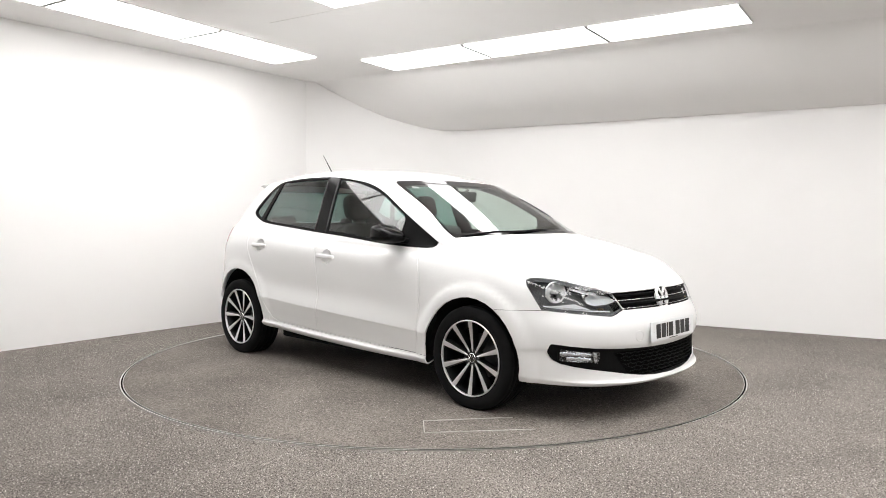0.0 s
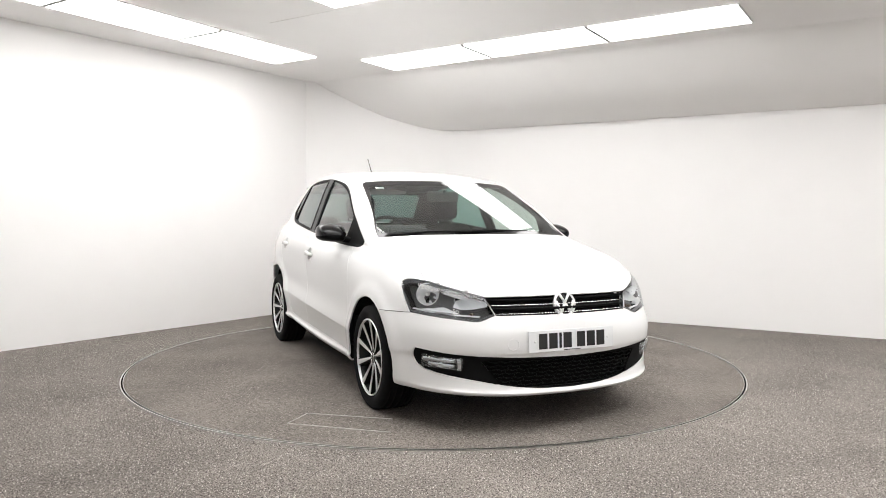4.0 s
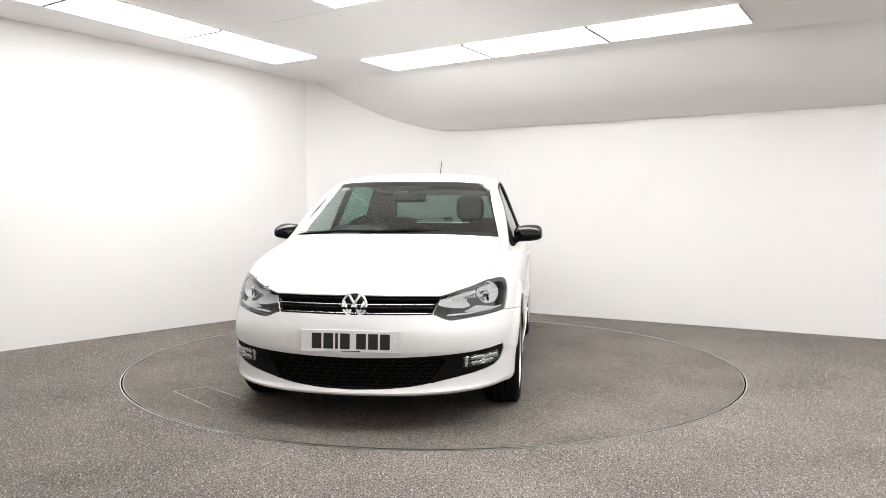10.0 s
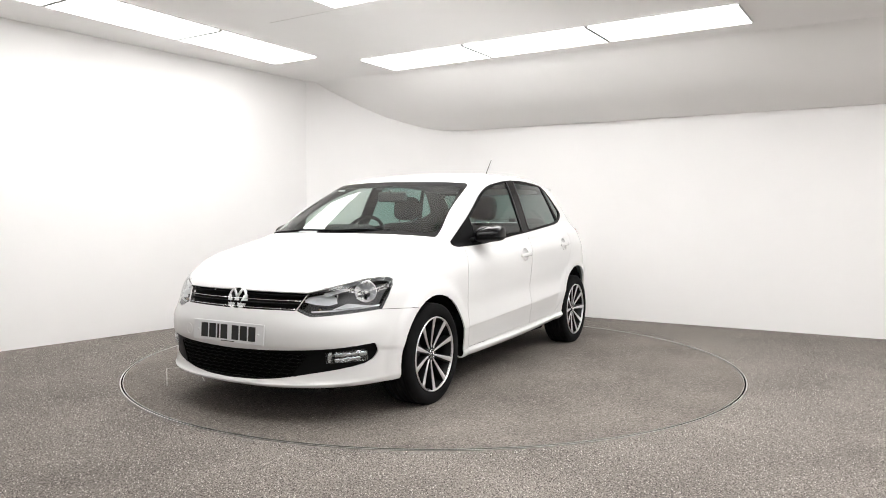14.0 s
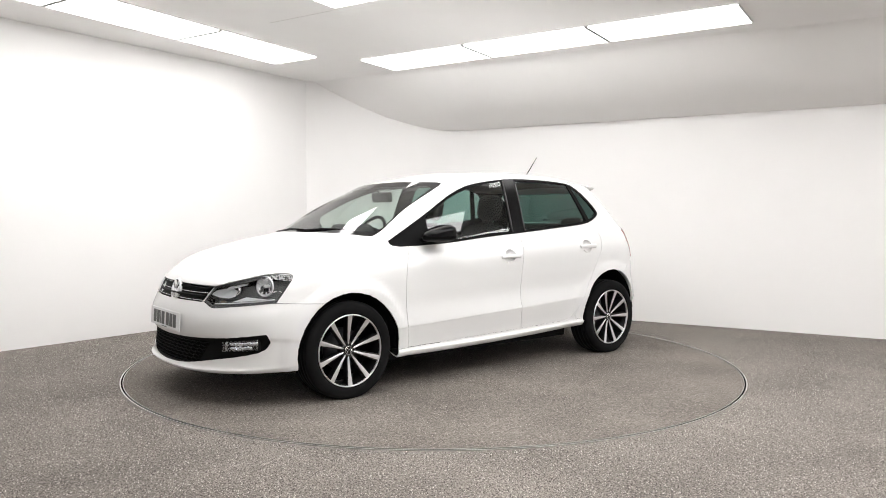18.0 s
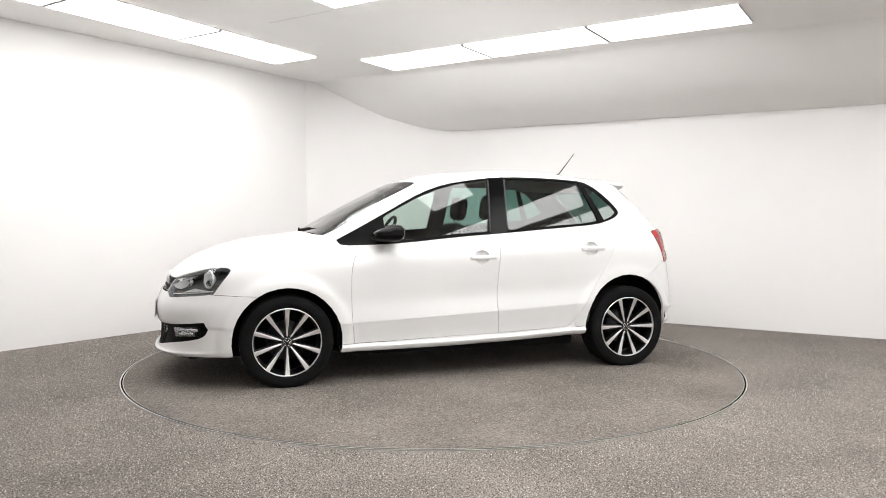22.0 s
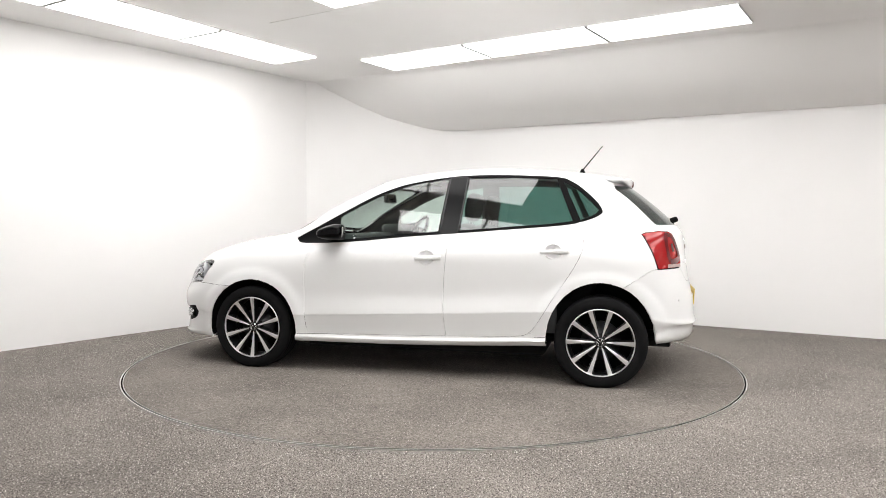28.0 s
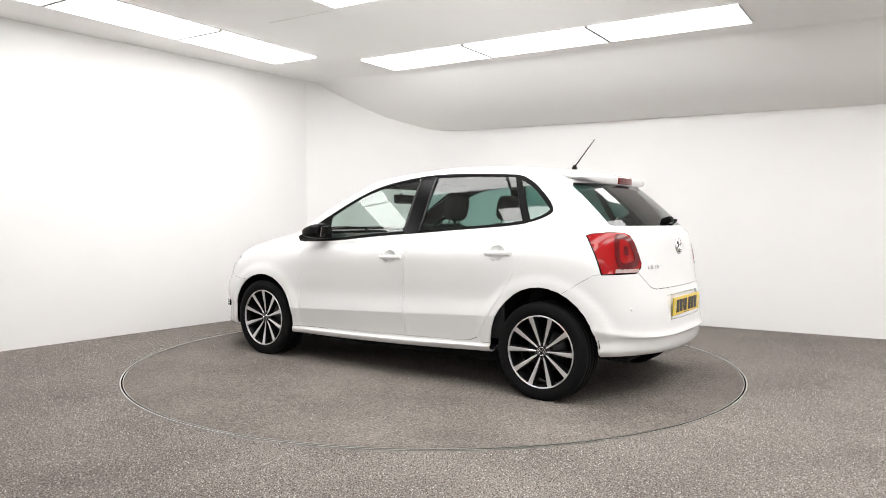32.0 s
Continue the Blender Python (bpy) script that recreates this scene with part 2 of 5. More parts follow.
def build_room():
    fl = bmesh.new()
    fl.faces.new([fl.verts.new((x * 1.05, y * 1.05, 0)) for x, y in ROOM][::-1])
    setting("floor", fl, CARPET, "speckled warm grey short-pile carpet, worn in patches", "floor").location.z = 0
    mid = Vector((0.3, -2.5))
    names = ("wall_corner", "wall_right", "wall_far_right", "wall_back", "wall_far_left", "wall_left")
    corner = [Vector(p) for p in ROOM]
    # the corner beside the cove is plastered round
    p0, p2 = (corner[1] + (corner[k] - corner[1]).normalized() * 0.32 for k in (0, 2))
    bend = [p0 * (1 - t) ** 2 + corner[1] * 2 * t * (1 - t) + p2 * t * t for t in (k / 24 for k in range(25))]
    runs = [[corner[i].lerp(corner[(i + 1) % 6], k / 26) for k in range(27)] for i in range(6)]
    runs[0] = [corner[0].lerp(p0, k / 26) for k in range(27)]
    runs[1] = [p2.lerp(corner[2], k / 26) for k in range(27)]
    for name, run in zip(names + ("wall_bend",), runs + [bend]):
        bm = bmesh.new()
        inner, top, bot = [], [], []
        for k, p in enumerate(run):
            d = (run[min(k + 1, len(run) - 1)] - run[max(k - 1, 0)]).normalized()
            out = Vector((d.y, -d.x))
            if out.dot(mid - p) > 0:
                out = -out
            h = ceiling_height(RIGHT_N.dot(p)) + 0.02
            inner.append([bm.verts.new((p.x, p.y, z)) for z in (-0.02, h)])
            top.append([bm.verts.new((p.x + out.x * o, p.y + out.y * o, h)) for o in (0, 0.12)])
            bot.append(bm.verts.new((p.x + out.x * 0.12, p.y + out.y * 0.12, -0.02)))
        for k in range(len(run) - 1):
            bm.faces.new((inner[k][0], inner[k + 1][0], inner[k + 1][1], inner[k][1])).smooth = True
            bm.faces.new((bot[k], top[k][1], top[k + 1][1], bot[k + 1]))
            bm.faces.new((top[k][0], top[k + 1][0], top[k + 1][1], top[k][1]))
        bm.normal_update()
        bm.faces.ensure_lookup_table()
        if bm.faces[0].normal.xy.dot(mid - run[0]) < 0:
            bmesh.ops.reverse_faces(bm, faces=bm.faces[:])
        setting(name, bm, WALL, "rounded white plastered corner between two walls" if name == "wall_bend" else "plain matt white painted studio wall", "wall")
    # ceiling: level over the room, then a cove that comes down to the right-hand wall
    bm = bmesh.new()
    levels = [-9.5, FOLD] + [1.84, 1.90, 2.0, 2.09, 2.18, 2.27, 2.37, 2.46, 2.56, 2.66, 2.75, 2.82, 2.95]
    rows = []
    for n in levels:
        rows.append([bm.verts.new((*(RIGHT_N * n + RIGHT_DIR * u), ceiling_height(n) + o)) for o in (0, 0.1) for u in (-9, 10.5)])
    for p, q in zip(rows, rows[1:]):
        bm.faces.new((p[0], p[1], q[1], q[0]))
        bm.faces.new((p[2], q[2], q[3], p[3]))
    for k, p in ((0, rows[0]), (1, rows[-1])):
        bm.faces.new((p[0], p[1], p[3], p[2]))
    bmesh.ops.recalc_face_normals(bm, faces=bm.faces[:])
    for f in bm.faces:
        f.smooth = RIGHT_N.dot(f.calc_center_median().xy) > FOLD
    me = bpy.data.meshes.new("ceiling")
    bm.to_mesh(me)
    me.materials.append(CEILING)
    tagged(new("ceiling", me), "warm white plastered ceiling with a cove down to the wall", "ceiling", kind="structure")
    seam = rod([(-1.36, 0.37, CEIL), (-0.80, 0.01, CEIL)], 0.003, 6)
    setting("ceiling_seam", seam, SEAM, "fine hairline joint in the white ceiling", "seam")


def light_panel(length=1.172, width=0.575):
    """One light panel: a slim frame round an opal diffuser that stands a little proud, so its glowing sides brighten
    the ceiling. Its length lies along x.
    """
    top = new("ceiling_light")
    l, w, e = length / 2, width / 2, 0.008
    frame_bars = joined(box(-l, l, -w, -w + e, -0.004, 0.003), box(-l, l, w - e, w, -0.004, 0.003),
                        box(-l, -l + e, -w + e, w - e, -0.017, 0.003), box(l - e, l, -w + e, w - e, -0.017, 0.003))
    part("frame", frame_bars, LIGHT_FRAME, top, smooth=False)
    part("diffuser", box(-l + e, l - e, -w + e, w - e, -0.015, 0.002), LIGHT, top, "glowing white diffuser", smooth=False)
    return tagged(top, "slim rectangular light panel glowing bright white in the ceiling", "ceiling light", "ceiling lights")


def build_lights():
    first = light_panel()
    spots = []
    left_dir = Vector((0.536, 0.844))
    lean = math.degrees(math.atan2(left_dir.y, left_dir.x))
    right_dir = Vector((0.840, -0.543))
    turn = math.degrees(math.atan2(right_dir.y, right_dir.x))
    for first_spot, n, way, angle in (
        ((-1.745, 1.23), 3, -left_dir, lean),        # along the left wall
        ((-0.125, 1.615), 3, right_dir, turn),       # along the cove
        ((-0.42, -0.69), 2, right_dir, turn),        # over the disc
        ((2.35, -1.40), 3, -left_dir, lean),         # right of the disc, out of view, added to brighten the right side
        # unseen row added to lift the cove on the right
        ((3.60, -0.95), 3, -left_dir, lean),
        ((-1.23, -0.92), 2, right_dir, turn),
        # unseen pair added to lift the right ceiling and wall
        ((4.95, -1.25), 2, -left_dir, lean),
        ((-1.05, -2.26), 3, right_dir, turn),        # between the disc and the camera
        ((-1.00, -6.24), 3, right_dir, turn),        # behind the camera, unseen, added as general fill
        # another unseen fill row, beside the camera
        ((1.60, -5.20), 2, right_dir, turn),
    ):
        for k in range(n):
            spots.append((Vector(first_spot) + way * 1.19 * k, angle))
    for k, (p, a) in enumerate(spots):
        m = pose(p.x, p.y, CEIL - 0.002, 0, 0, a)
        if k == 6:
            m = m @ pose(0, 0, -0.006, -0.7)     # one panel hangs slightly open
        if k == 0:
            first.matrix_basis = m
        else:
            copy_thing(first, m)


def tuft_mesh(name, spots, width, height, seed):
    """Small three-sided tufts of yarn standing up at the given (x, y) spots, each leaning its own way."""
    rng = np.random.default_rng(seed)
    n = len(spots)
    a = rng.uniform(0, 2 * math.pi, n)
    w = width * rng.uniform(0.6, 1.3, n)
    h = height * rng.uniform(0.5, 1.3, n)
    co = np.zeros((n, 4, 3), dtype=np.float32)
    for k in range(3):
        co[:, k, 0] = spots[:, 0] + w * 0.5 * np.cos(a + k * 2.0944)
        co[:, k, 1] = spots[:, 1] + w * 0.5 * np.sin(a + k * 2.0944)
    co[:, 3, 0] = spots[:, 0] + rng.normal(0, width * 0.3, n)
    co[:, 3, 1] = spots[:, 1] + rng.normal(0, width * 0.3, n)
    co[:, 3, 2] = h
    tri = np.array([(0, 1, 3), (1, 2, 3), (2, 0, 3)], dtype=np.int32)
    loops = (tri[None] + 4 * np.arange(n, dtype=np.int32)[:, None, None]).reshape(-1)
    me = bpy.data.meshes.new(name)
    me.vertices.add(4 * n)
    me.vertices.foreach_set("co", co.reshape(-1))
    me.loops.add(9 * n)
    me.loops.foreach_set("vertex_index", loops)
    me.polygons.add(3 * n)
    me.polygons.foreach_set("loop_start", np.arange(0, 9 * n, 3, dtype=np.int32))
    me.update(calc_edges=True)
    me.materials.append(TUFTS)
    return me


def build_floor_tufts():
    rng = np.random.default_rng(5)
    p = rng.uniform((-4.8, -3.3), (5.6, 3.2), (400000, 2))
    keep = np.hypot(p[:, 0], p[:, 1]) > DISC_RADIUS + 0.03
    for i in range(len(ROOM)):
        (x0, y0), (x1, y1) = ROOM[i], ROOM[(i + 1) % len(ROOM)]
        d = Vector((x1 - x0, y1 - y0)).normalized()
        keep &= (p[:, 0] - x0) * d.y - (p[:, 1] - y0) * d.x > 0.02
    ob = new("carpet_tufts", tuft_mesh("carpet_tufts", p[keep], 0.0062, 0.0046, 6))
    tagged(ob, "flecked grey carpet tufts standing on the studio floor", "carpet", kind="stuff")


def disc_ring(r0, r1, z0, z1, steps=160):
    bm = lathe([(r0, z0), (r1, z0), (r1, z1), (r0, z1), (r0, z0)], steps)
    return moved(bm, Matrix.Rotation(math.pi / 2, 4, "X"))


def build_turntable():
    gap = disc_ring(DISC_RADIUS - 0.01, DISC_RADIUS + 0.011, 0.0005, 0.0015)
    frame_ring = new("turntable_surround")
    part("gap", gap, GAP_BLACK, frame_ring, "narrow dark gap round the disc", smooth=False)
    part("edge_strip", disc_ring(DISC_RADIUS + 0.010, DISC_RADIUS + 0.017, -0.01, 0.0045), EDGE_STEEL, frame_ring, "thin steel edging strip", smooth=False)
    tagged(frame_ring, "thin steel ring let into the carpet round the disc", "edging")
    table = new("turntable")
    r = DISC_RADIUS
    top = lathe([(0.0001, 0.004), (0.7, 0.004), (1.5, 0.004), (r - 0.006, 0.004), (r - 0.003, 0.002), (r - 0.003, -0.02)], 180)
    part("disc", moved(top, Matrix.Rotation(math.pi / 2, 4, "X")), DISC_CARPET, table, smooth=False)
    part("disc_edge", disc_ring(r - 0.005, r - 0.0015, -0.02, 0.0052), EDGE_STEEL, table, "thin steel rim of the disc", smooth=False)
    rng = np.random.default_rng(8)
    p = rng.uniform(-r, r, (120000, 2))
    tufts = new("pile", tuft_mesh("disc_pile", p[np.hypot(p[:, 0], p[:, 1]) < r - 0.02], 0.0046, 0.0020, 9))
    tufts.parent, tufts.location = table, (0, 0, 0.0038)
    tagged(tufts, "worn carpet tufts of the disc", kind="stuff")
    for a, b in (((1.18, -1.30), (1.478, -0.91)), ((1.335, -1.447), (1.70, -1.003)), ((1.18, -1.30), (1.335, -1.447))):
        part("floor_line", rod([(*a, 0.0042), (*b, 0.0042)], 0.0035, 6), CHALK, table, "faded pale line")
    return tagged(table, "large turning floor disc covered in worn grey carpet", "turntable")


build_room()
build_lights()
turntable = build_turntable()
build_floor_tufts()


# ---- the car's body: one smooth skin through feature lines, cut into panels ----
# Car axes: x forward, y to its left, z up, origin on the floor midway between the axles.
HUB_X, HUB_Z = 1.235, 0.29


class Line:
    """A feature line round half the car: a rounded front, a side and a rounded rear.
    front/rear: (x, z) on the middle, z at the corner, roundness, bow; side: (x, half width, z) where the side begins, its middle, its end."""

    def __init__(self, front, begin, middle, end, rear):
        self.front, self.begin, self.middle, self.end, self.rear = front, begin, middle, end, rear

    def points(self, nf, ns, nr):
        fx, fz, fc, fn, fb = (*self.front, 0.0)[:5]
        rx, rz, rc, rn, rb = (*self.rear, 0.0)[:5]
        (ax, aw, az), (mx, mw, mz), (bx, bw, bz) = self.begin, self.middle, self.end
        pts = []
        for i in range(nf):
            f = math.pi / 2 * i / nf
            t = i / nf
            z = fz * (1 - t) * (1 - 2 * t) + 4 * fc * t * (1 - t) + az * t * (2 * t - 1)
            y = aw * math.sin(f) ** (2 / fn)
            pts.append((ax + (fx - ax - fb * aw * aw) * math.cos(f) ** (2 / fn) + fb * (aw * aw - y * y), y, z))
        for i in range(ns):
            x = ax + (bx - ax) * i / ns
            k = [(x - mx) * (x - bx) / ((ax - mx) * (ax - bx)), (x - ax) * (x - bx) / ((mx - ax) * (mx - bx)), (x - ax) * (x - mx) / ((bx - ax) * (bx - mx))]
            pts.append((x, aw * k[0] + mw * k[1] + bw * k[2], az * k[0] + mz * k[1] + bz * k[2]))
        for i in range(nr + 1):
            f = math.pi / 2 * (1 - i / nr)
            t = i / nr
            z = bz * (1 - t) * (1 - 2 * t) + 4 * rc * t * (1 - t) + rz * t * (2 * t - 1)
            y = bw * math.sin(f) ** (2 / rn)
            pts.append((bx + (rx - bx + rb * bw * bw) * math.cos(f) ** (2 / rn) - rb * (bw * bw - y * y), y, z))
        p = np.array(pts)
        for _ in range(6):
            q = p.copy()
            q[1:-1] = (p[:-2] + 2 * p[1:-1] + p[2:]) / 4
            p = q
        p[0, 1] = p[-1, 1] = 0
        return p


LINES = [
    # tucked-in underside, bottom edge, top of the sill and lip
    Line((1.90, 0.205, 0.215, 2.6), (1.35, 0.70, 0.235), (0.0, 0.71, 0.245), (-1.30, 0.70, 0.30), (-1.78, 0.30, 0.31, 2.6)),
    Line((2.035, 0.188, 0.196, 2.5), (1.35, 0.785, 0.212), (0.0, 0.796, 0.217), (-1.30, 0.765, 0.275), (-1.825, 0.275, 0.285, 2.6)),
    Line((2.074, 0.207, 0.216, 2.5), (1.35, 0.802, 0.236), (0.0, 0.829, 0.252), (-1.30, 0.805, 0.305), (-1.850, 0.305, 0.315, 2.6)),
    Line((2.052, 0.224, 0.240, 2.5), (1.35, 0.809, 0.27), (0.0, 0.809, 0.276), (-1.30, 0.800, 0.335), (-1.860, 0.375, 0.385, 2.6)),
    # lower crease of the doors
    Line((2.040, 0.362, 0.377, 2.55), (1.35, 0.814, 0.357), (0.0, 0.8315, 0.425), (-1.30, 0.818, 0.49), (-1.874, 0.392, 0.404, 2.6)),
    Line((2.054, 0.405, 0.415, 2.6), (1.35, 0.819, 0.390), (0.0, 0.8325, 0.440), (-1.30, 0.819, 0.510), (-1.860, 0.432, 0.446, 2.6)),
    Line((2.056, 0.50, 0.50, 2.6), (1.35, 0.820, 0.52), (0.0, 0.817, 0.55), (-1.30, 0.815, 0.62), (-1.852, 0.55, 0.56, 2.6)),
    Line((2.034, 0.585, 0.58, 2.45), (1.35, 0.816, 0.62), (0.0, 0.824, 0.67), (-1.30, 0.820, 0.74), (-1.822, 0.67, 0.68, 2.6)),
    # shoulder: bonnet lip, tornado line, tailgate
    Line((1.975, 0.69, 0.685, 2.6), (1.33, 0.800, 0.73), (0.0, 0.831, 0.80), (-1.30, 0.812, 0.86), (-1.800, 0.80, 0.81, 2.6)),
    Line((1.920, 0.748, 0.758, 2.5), (1.28, 0.775, 0.815), (0.0, 0.820, 0.865), (-1.28, 0.790, 0.93), (-1.787, 0.90, 0.905, 2.6)),
    Line((1.800, 0.822, 0.832, 2.4), (1.18, 0.752, 0.868), (0.0, 0.798, 0.905), (-1.27, 0.765, 0.985), (-1.780, 0.96, 0.965, 2.6)),
    Line((1.50, 0.925, 0.905, 2.35), (1.02, 0.742, 0.903), (0.0, 0.788, 0.935), (-1.26, 0.728, 1.025), (-1.770, 1.00, 1.005, 3.2, 0.15)),
    # foot of the windows and of the windscreen
    Line((1.07, 0.985, 0.980, 7.0, 0.21), (0.84, 0.735, 0.940), (0.0, 0.772, 0.972), (-1.25, 0.690, 1.065), (-1.745, 1.040, 1.042, 5.0, 0.36)),
    Line((0.79, 1.145, 1.140, 7.0, 0.20), (0.52, 0.690, 1.13), (-0.1, 0.700, 1.16), (-1.22, 0.635, 1.19), (-1.60, 1.175, 1.18, 5.0, 0.36)),
    Line((0.53, 1.278, 1.268, 7.0, 0.19), (0.26, 0.637, 1.262), (-0.3, 0.642, 1.30), (-1.15, 0.597, 1.285), (-1.460, 1.280, 1.283, 5.0, 0.32)),
    # roof rail, roof edge, roof
    Line((0.375, 1.350, 1.340, 6.0, 0.15), (0.10, 0.590, 1.345), (-0.4, 0.595, 1.388), (-1.10, 0.562, 1.348), (-1.385, 1.340, 1.340, 4.0, 0.20)),
    Line((0.22, 1.394, 1.385, 2.7), (0.00, 0.530, 1.388), (-0.45, 0.540, 1.422), (-1.05, 0.508, 1.382), (-1.335, 1.368, 1.370, 3.0)),
    Line((0.05, 1.424, 1.420, 2.5), (-0.08, 0.36, 1.422), (-0.5, 0.37, 1.444), (-0.98, 0.34, 1.415), (-1.22, 1.398, 1.402, 2.7)),
    Line((-0.08, 1.438, 1.437, 2.3), (-0.15, 0.16, 1.437), (-0.5, 0.17, 1.453), (-0.93, 0.15, 1.430), (-1.08, 1.418, 1.420, 2.4)),
    Line((-0.15, 1.441, 1.441, 2.2), (-0.20, 0.0, 1.442), (-0.5, 0.0, 1.455), (-0.90, 0.0, 1.433), (-1.00, 1.426, 1.428, 2.2)),
]
NF, NS, NR, PER = 46, 118, 40, 5


def skin_grid():
    """Points of the half skin: rows from the bottom to the roof, columns from the nose to the tail."""
    net = np.array([l.points(NF, NS, NR) for l in LINES])
    knots = [0.0]
    for k in range(1, len(net)):
        knots.append(knots[-1] + float(np.sqrt(np.linalg.norm(net[k] - net[k - 1], axis=1).mean())))
    rows = []
    for k in range(len(net) - 1):
        p1, p2 = net[k], net[k + 1]
        t0, t1 = knots[k], knots[k + 1]
        d1 = (net[k + 1] - net[k - 1]) / (knots[k + 1] - knots[k - 1]) if k else (p2 - p1) / (t1 - t0)
        d2 = (net[k + 2] - net[k]) / (knots[k + 2] - knots[k]) if k + 2 < len(net) else (p2 - p1) / (t1 - t0)
        n = PER if k not in (10, 11, 12) else 9
        for j in range(n):
            u, h = j / n, t1 - t0
            rows.append((2 * u**3 - 3 * u**2 + 1) * p1 + (u**3 - 2 * u**2 + u) * h * d1 + (3 * u**2 - 2 * u**3) * p2 + (u**3 - u**2) * h * d2)
    rows.append(net[-1])
    g = np.array(rows)
    # slight swelling round the wheels
    for hx, lift in ((HUB_X, 0.35), (-HUB_X, 0.37)):
        r = np.hypot(g[..., 0] - hx, g[..., 2] - HUB_Z)
        w = np.exp(-((np.maximum(r - lift - 0.045, 0)) / 0.026) ** 2) * np.clip((g[..., 1] - 0.55) / 0.2, 0, 1) * np.clip((0.86 - g[..., 2]) / 0.2, 0, 1)
        g[..., 1] += 0.014 * w
    g[:, 0, 1] = g[:, -1, 1] = 0
    return g


def curve_through(pts, per=3, closed=False):
    """Extra points on a smooth curve through the given ones."""
    n, out = len(pts), []
    for i in range(n if closed else n - 1):
        p = [Vector(pts[(i + k) % n] if closed else pts[min(max(i + k, 0), n - 1)]) for k in (-1, 0, 1, 2)]
        for j in range(per):
            t = j / per
            v = 0.5 * (2 * p[1] + (p[2] - p[0]) * t + (2 * p[0] - 5 * p[1] + 4 * p[2] - p[3]) * t * t + (3 * p[1] - p[0] - 3 * p[2] + p[3]) * t**3)
            out.append((v.x, v.y))
    if not closed:
        out.append(tuple(pts[-1]))
    return out


def inside(poly, u, v):
    hit = False
    for i in range(len(poly)):
        (x0, y0), (x1, y1) = poly[i - 1], poly[i]
        if (y0 > v) != (y1 > v) and u < (x1 - x0) * (v - y0) / (y1 - y0) + x0:
            hit = not hit
    return hit


# views in which the outlines are drawn: a pair of axes each
VIEWS = {
    "side": (Vector((1, 0, 0)), Vector((0, 0, 1))),
    "end": (Vector((0, 1, 0)), Vector((0, 0, 1))),
    "top": (Vector((1, 0, 0)), Vector((0, 1, 0))),
    "front_corner": (Vector((-1, 1, 0)), Vector((0, 0, 1))),
    "rear_corner": (Vector((1, 1, 0)), Vector((0, 0, 1))),
}


def arch(cx, rx, rz, n=26):
    return [(cx + rx * math.cos(math.pi * (1.25 - 1.5 * i / n)), HUB_Z + (rz if math.sin(math.pi * (1.25 - 1.5 * i / n)) > 0 else rx) * math.sin(math.pi * (1.25 - 1.5 * i / n))) for i in range(n + 1)] + [(cx + rx * 0.75, 0.0), (cx - rx * 0.75, 0.0)]


BELT_LINE = [(0.834, 0.905), (0.494, 0.917), (0.274, 0.937), (0.009, 0.962), (-0.226, 0.979), (-0.635, 1.012), (-0.889, 1.032), (-1.059, 1.053)]
SURROUND = [(0.912, 0.938)] + curve_through([(0.895, 0.917), (0.834, 0.903)] + BELT_LINE[1:] + [(-1.167, 1.085), (-1.222, 1.115), (-1.233, 1.140), (-1.198, 1.196), (-1.099, 1.289), (-1.018, 1.340), (-0.934, 1.366), (-0.657, 1.380), (-0.421, 1.383), (-0.211, 1.373), (0.002, 1.345), (0.170, 1.310), (0.352, 1.239), (0.554, 1.130), (0.757, 1.020)], 2)
FRONT_PANE = [(0.575, 0.930), (0.590, 1.086)] + curve_through([(0.565, 1.106), (0.352, 1.220), (0.154, 1.296), (-0.005, 1.333), (-0.186, 1.359)], 2) + [(-0.144, 0.994), (0.1, 0.975), (0.38, 0.944)]
REAR_PANE = [(-0.327, 1.366), (-0.290, 1.000), (-0.636, 1.030), (-0.90, 1.050), (-1.044, 1.070), (-0.928, 1.353), (-0.65, 1.366)]
QUARTER_PANE = [(-0.976, 1.332)] + curve_through([(-1.03, 1.305), (-1.093, 1.260), (-1.195, 1.160), (-1.208, 1.136), (-1.17, 1.108), (-1.094, 1.078)], 2)
PILLAR = [(-0.200, 1.40), (-0.150, 0.95), (-0.284, 0.95), (-0.318, 1.40)]
FRONT_DOOR = curve_through([(0.772, 0.95), (0.772, 0.899), (0.810, 0.791), (0.823, 0.694), (0.822, 0.50), (0.817, 0.392), (0.804, 0.262)], 2) + [(-0.213, 0.288)] + curve_through([(-0.213, 0.288), (-0.194, 0.492), (-0.201, 0.693), (-0.224, 0.95)], 2) + [(-0.226, 1.05), (0.6, 1.02)]
REAR_DOOR = [(-0.213, 0.288)] + curve_through([(-0.213, 0.288), (-0.194, 0.492), (-0.201, 0.693), (-0.224, 0.95)], 2) + [(-0.226, 1.08), (-1.05, 1.12)] + curve_through([(-1.072, 1.06), (-1.095, 1.02), (-1.122, 0.934), (-1.097, 0.834), (-1.028, 0.711), (-0.928, 0.560), (-0.847, 0.427), (-0.787, 0.344), (-0.730, 0.312), (-0.66, 0.303)], 2)
SILL = [(0.895, 0.2597), (0.895, 0.10), (-0.885, 0.10), (-0.885, 0.306), (-0.66, 0.303), (-0.213, 0.288), (0.804, 0.262)]
HEADLIGHT = [(-1.564, 0.598), (-1.477, 0.687), (-1.26, 0.724), (-1.055, 0.757), (-0.93, 0.767), (-0.862, 0.765), (-0.828, 0.752), (-0.832, 0.725), (-0.885, 0.655), (-0.931, 0.602), (-1.20, 0.584), (-1.44, 0.568), (-1.475, 0.569)]
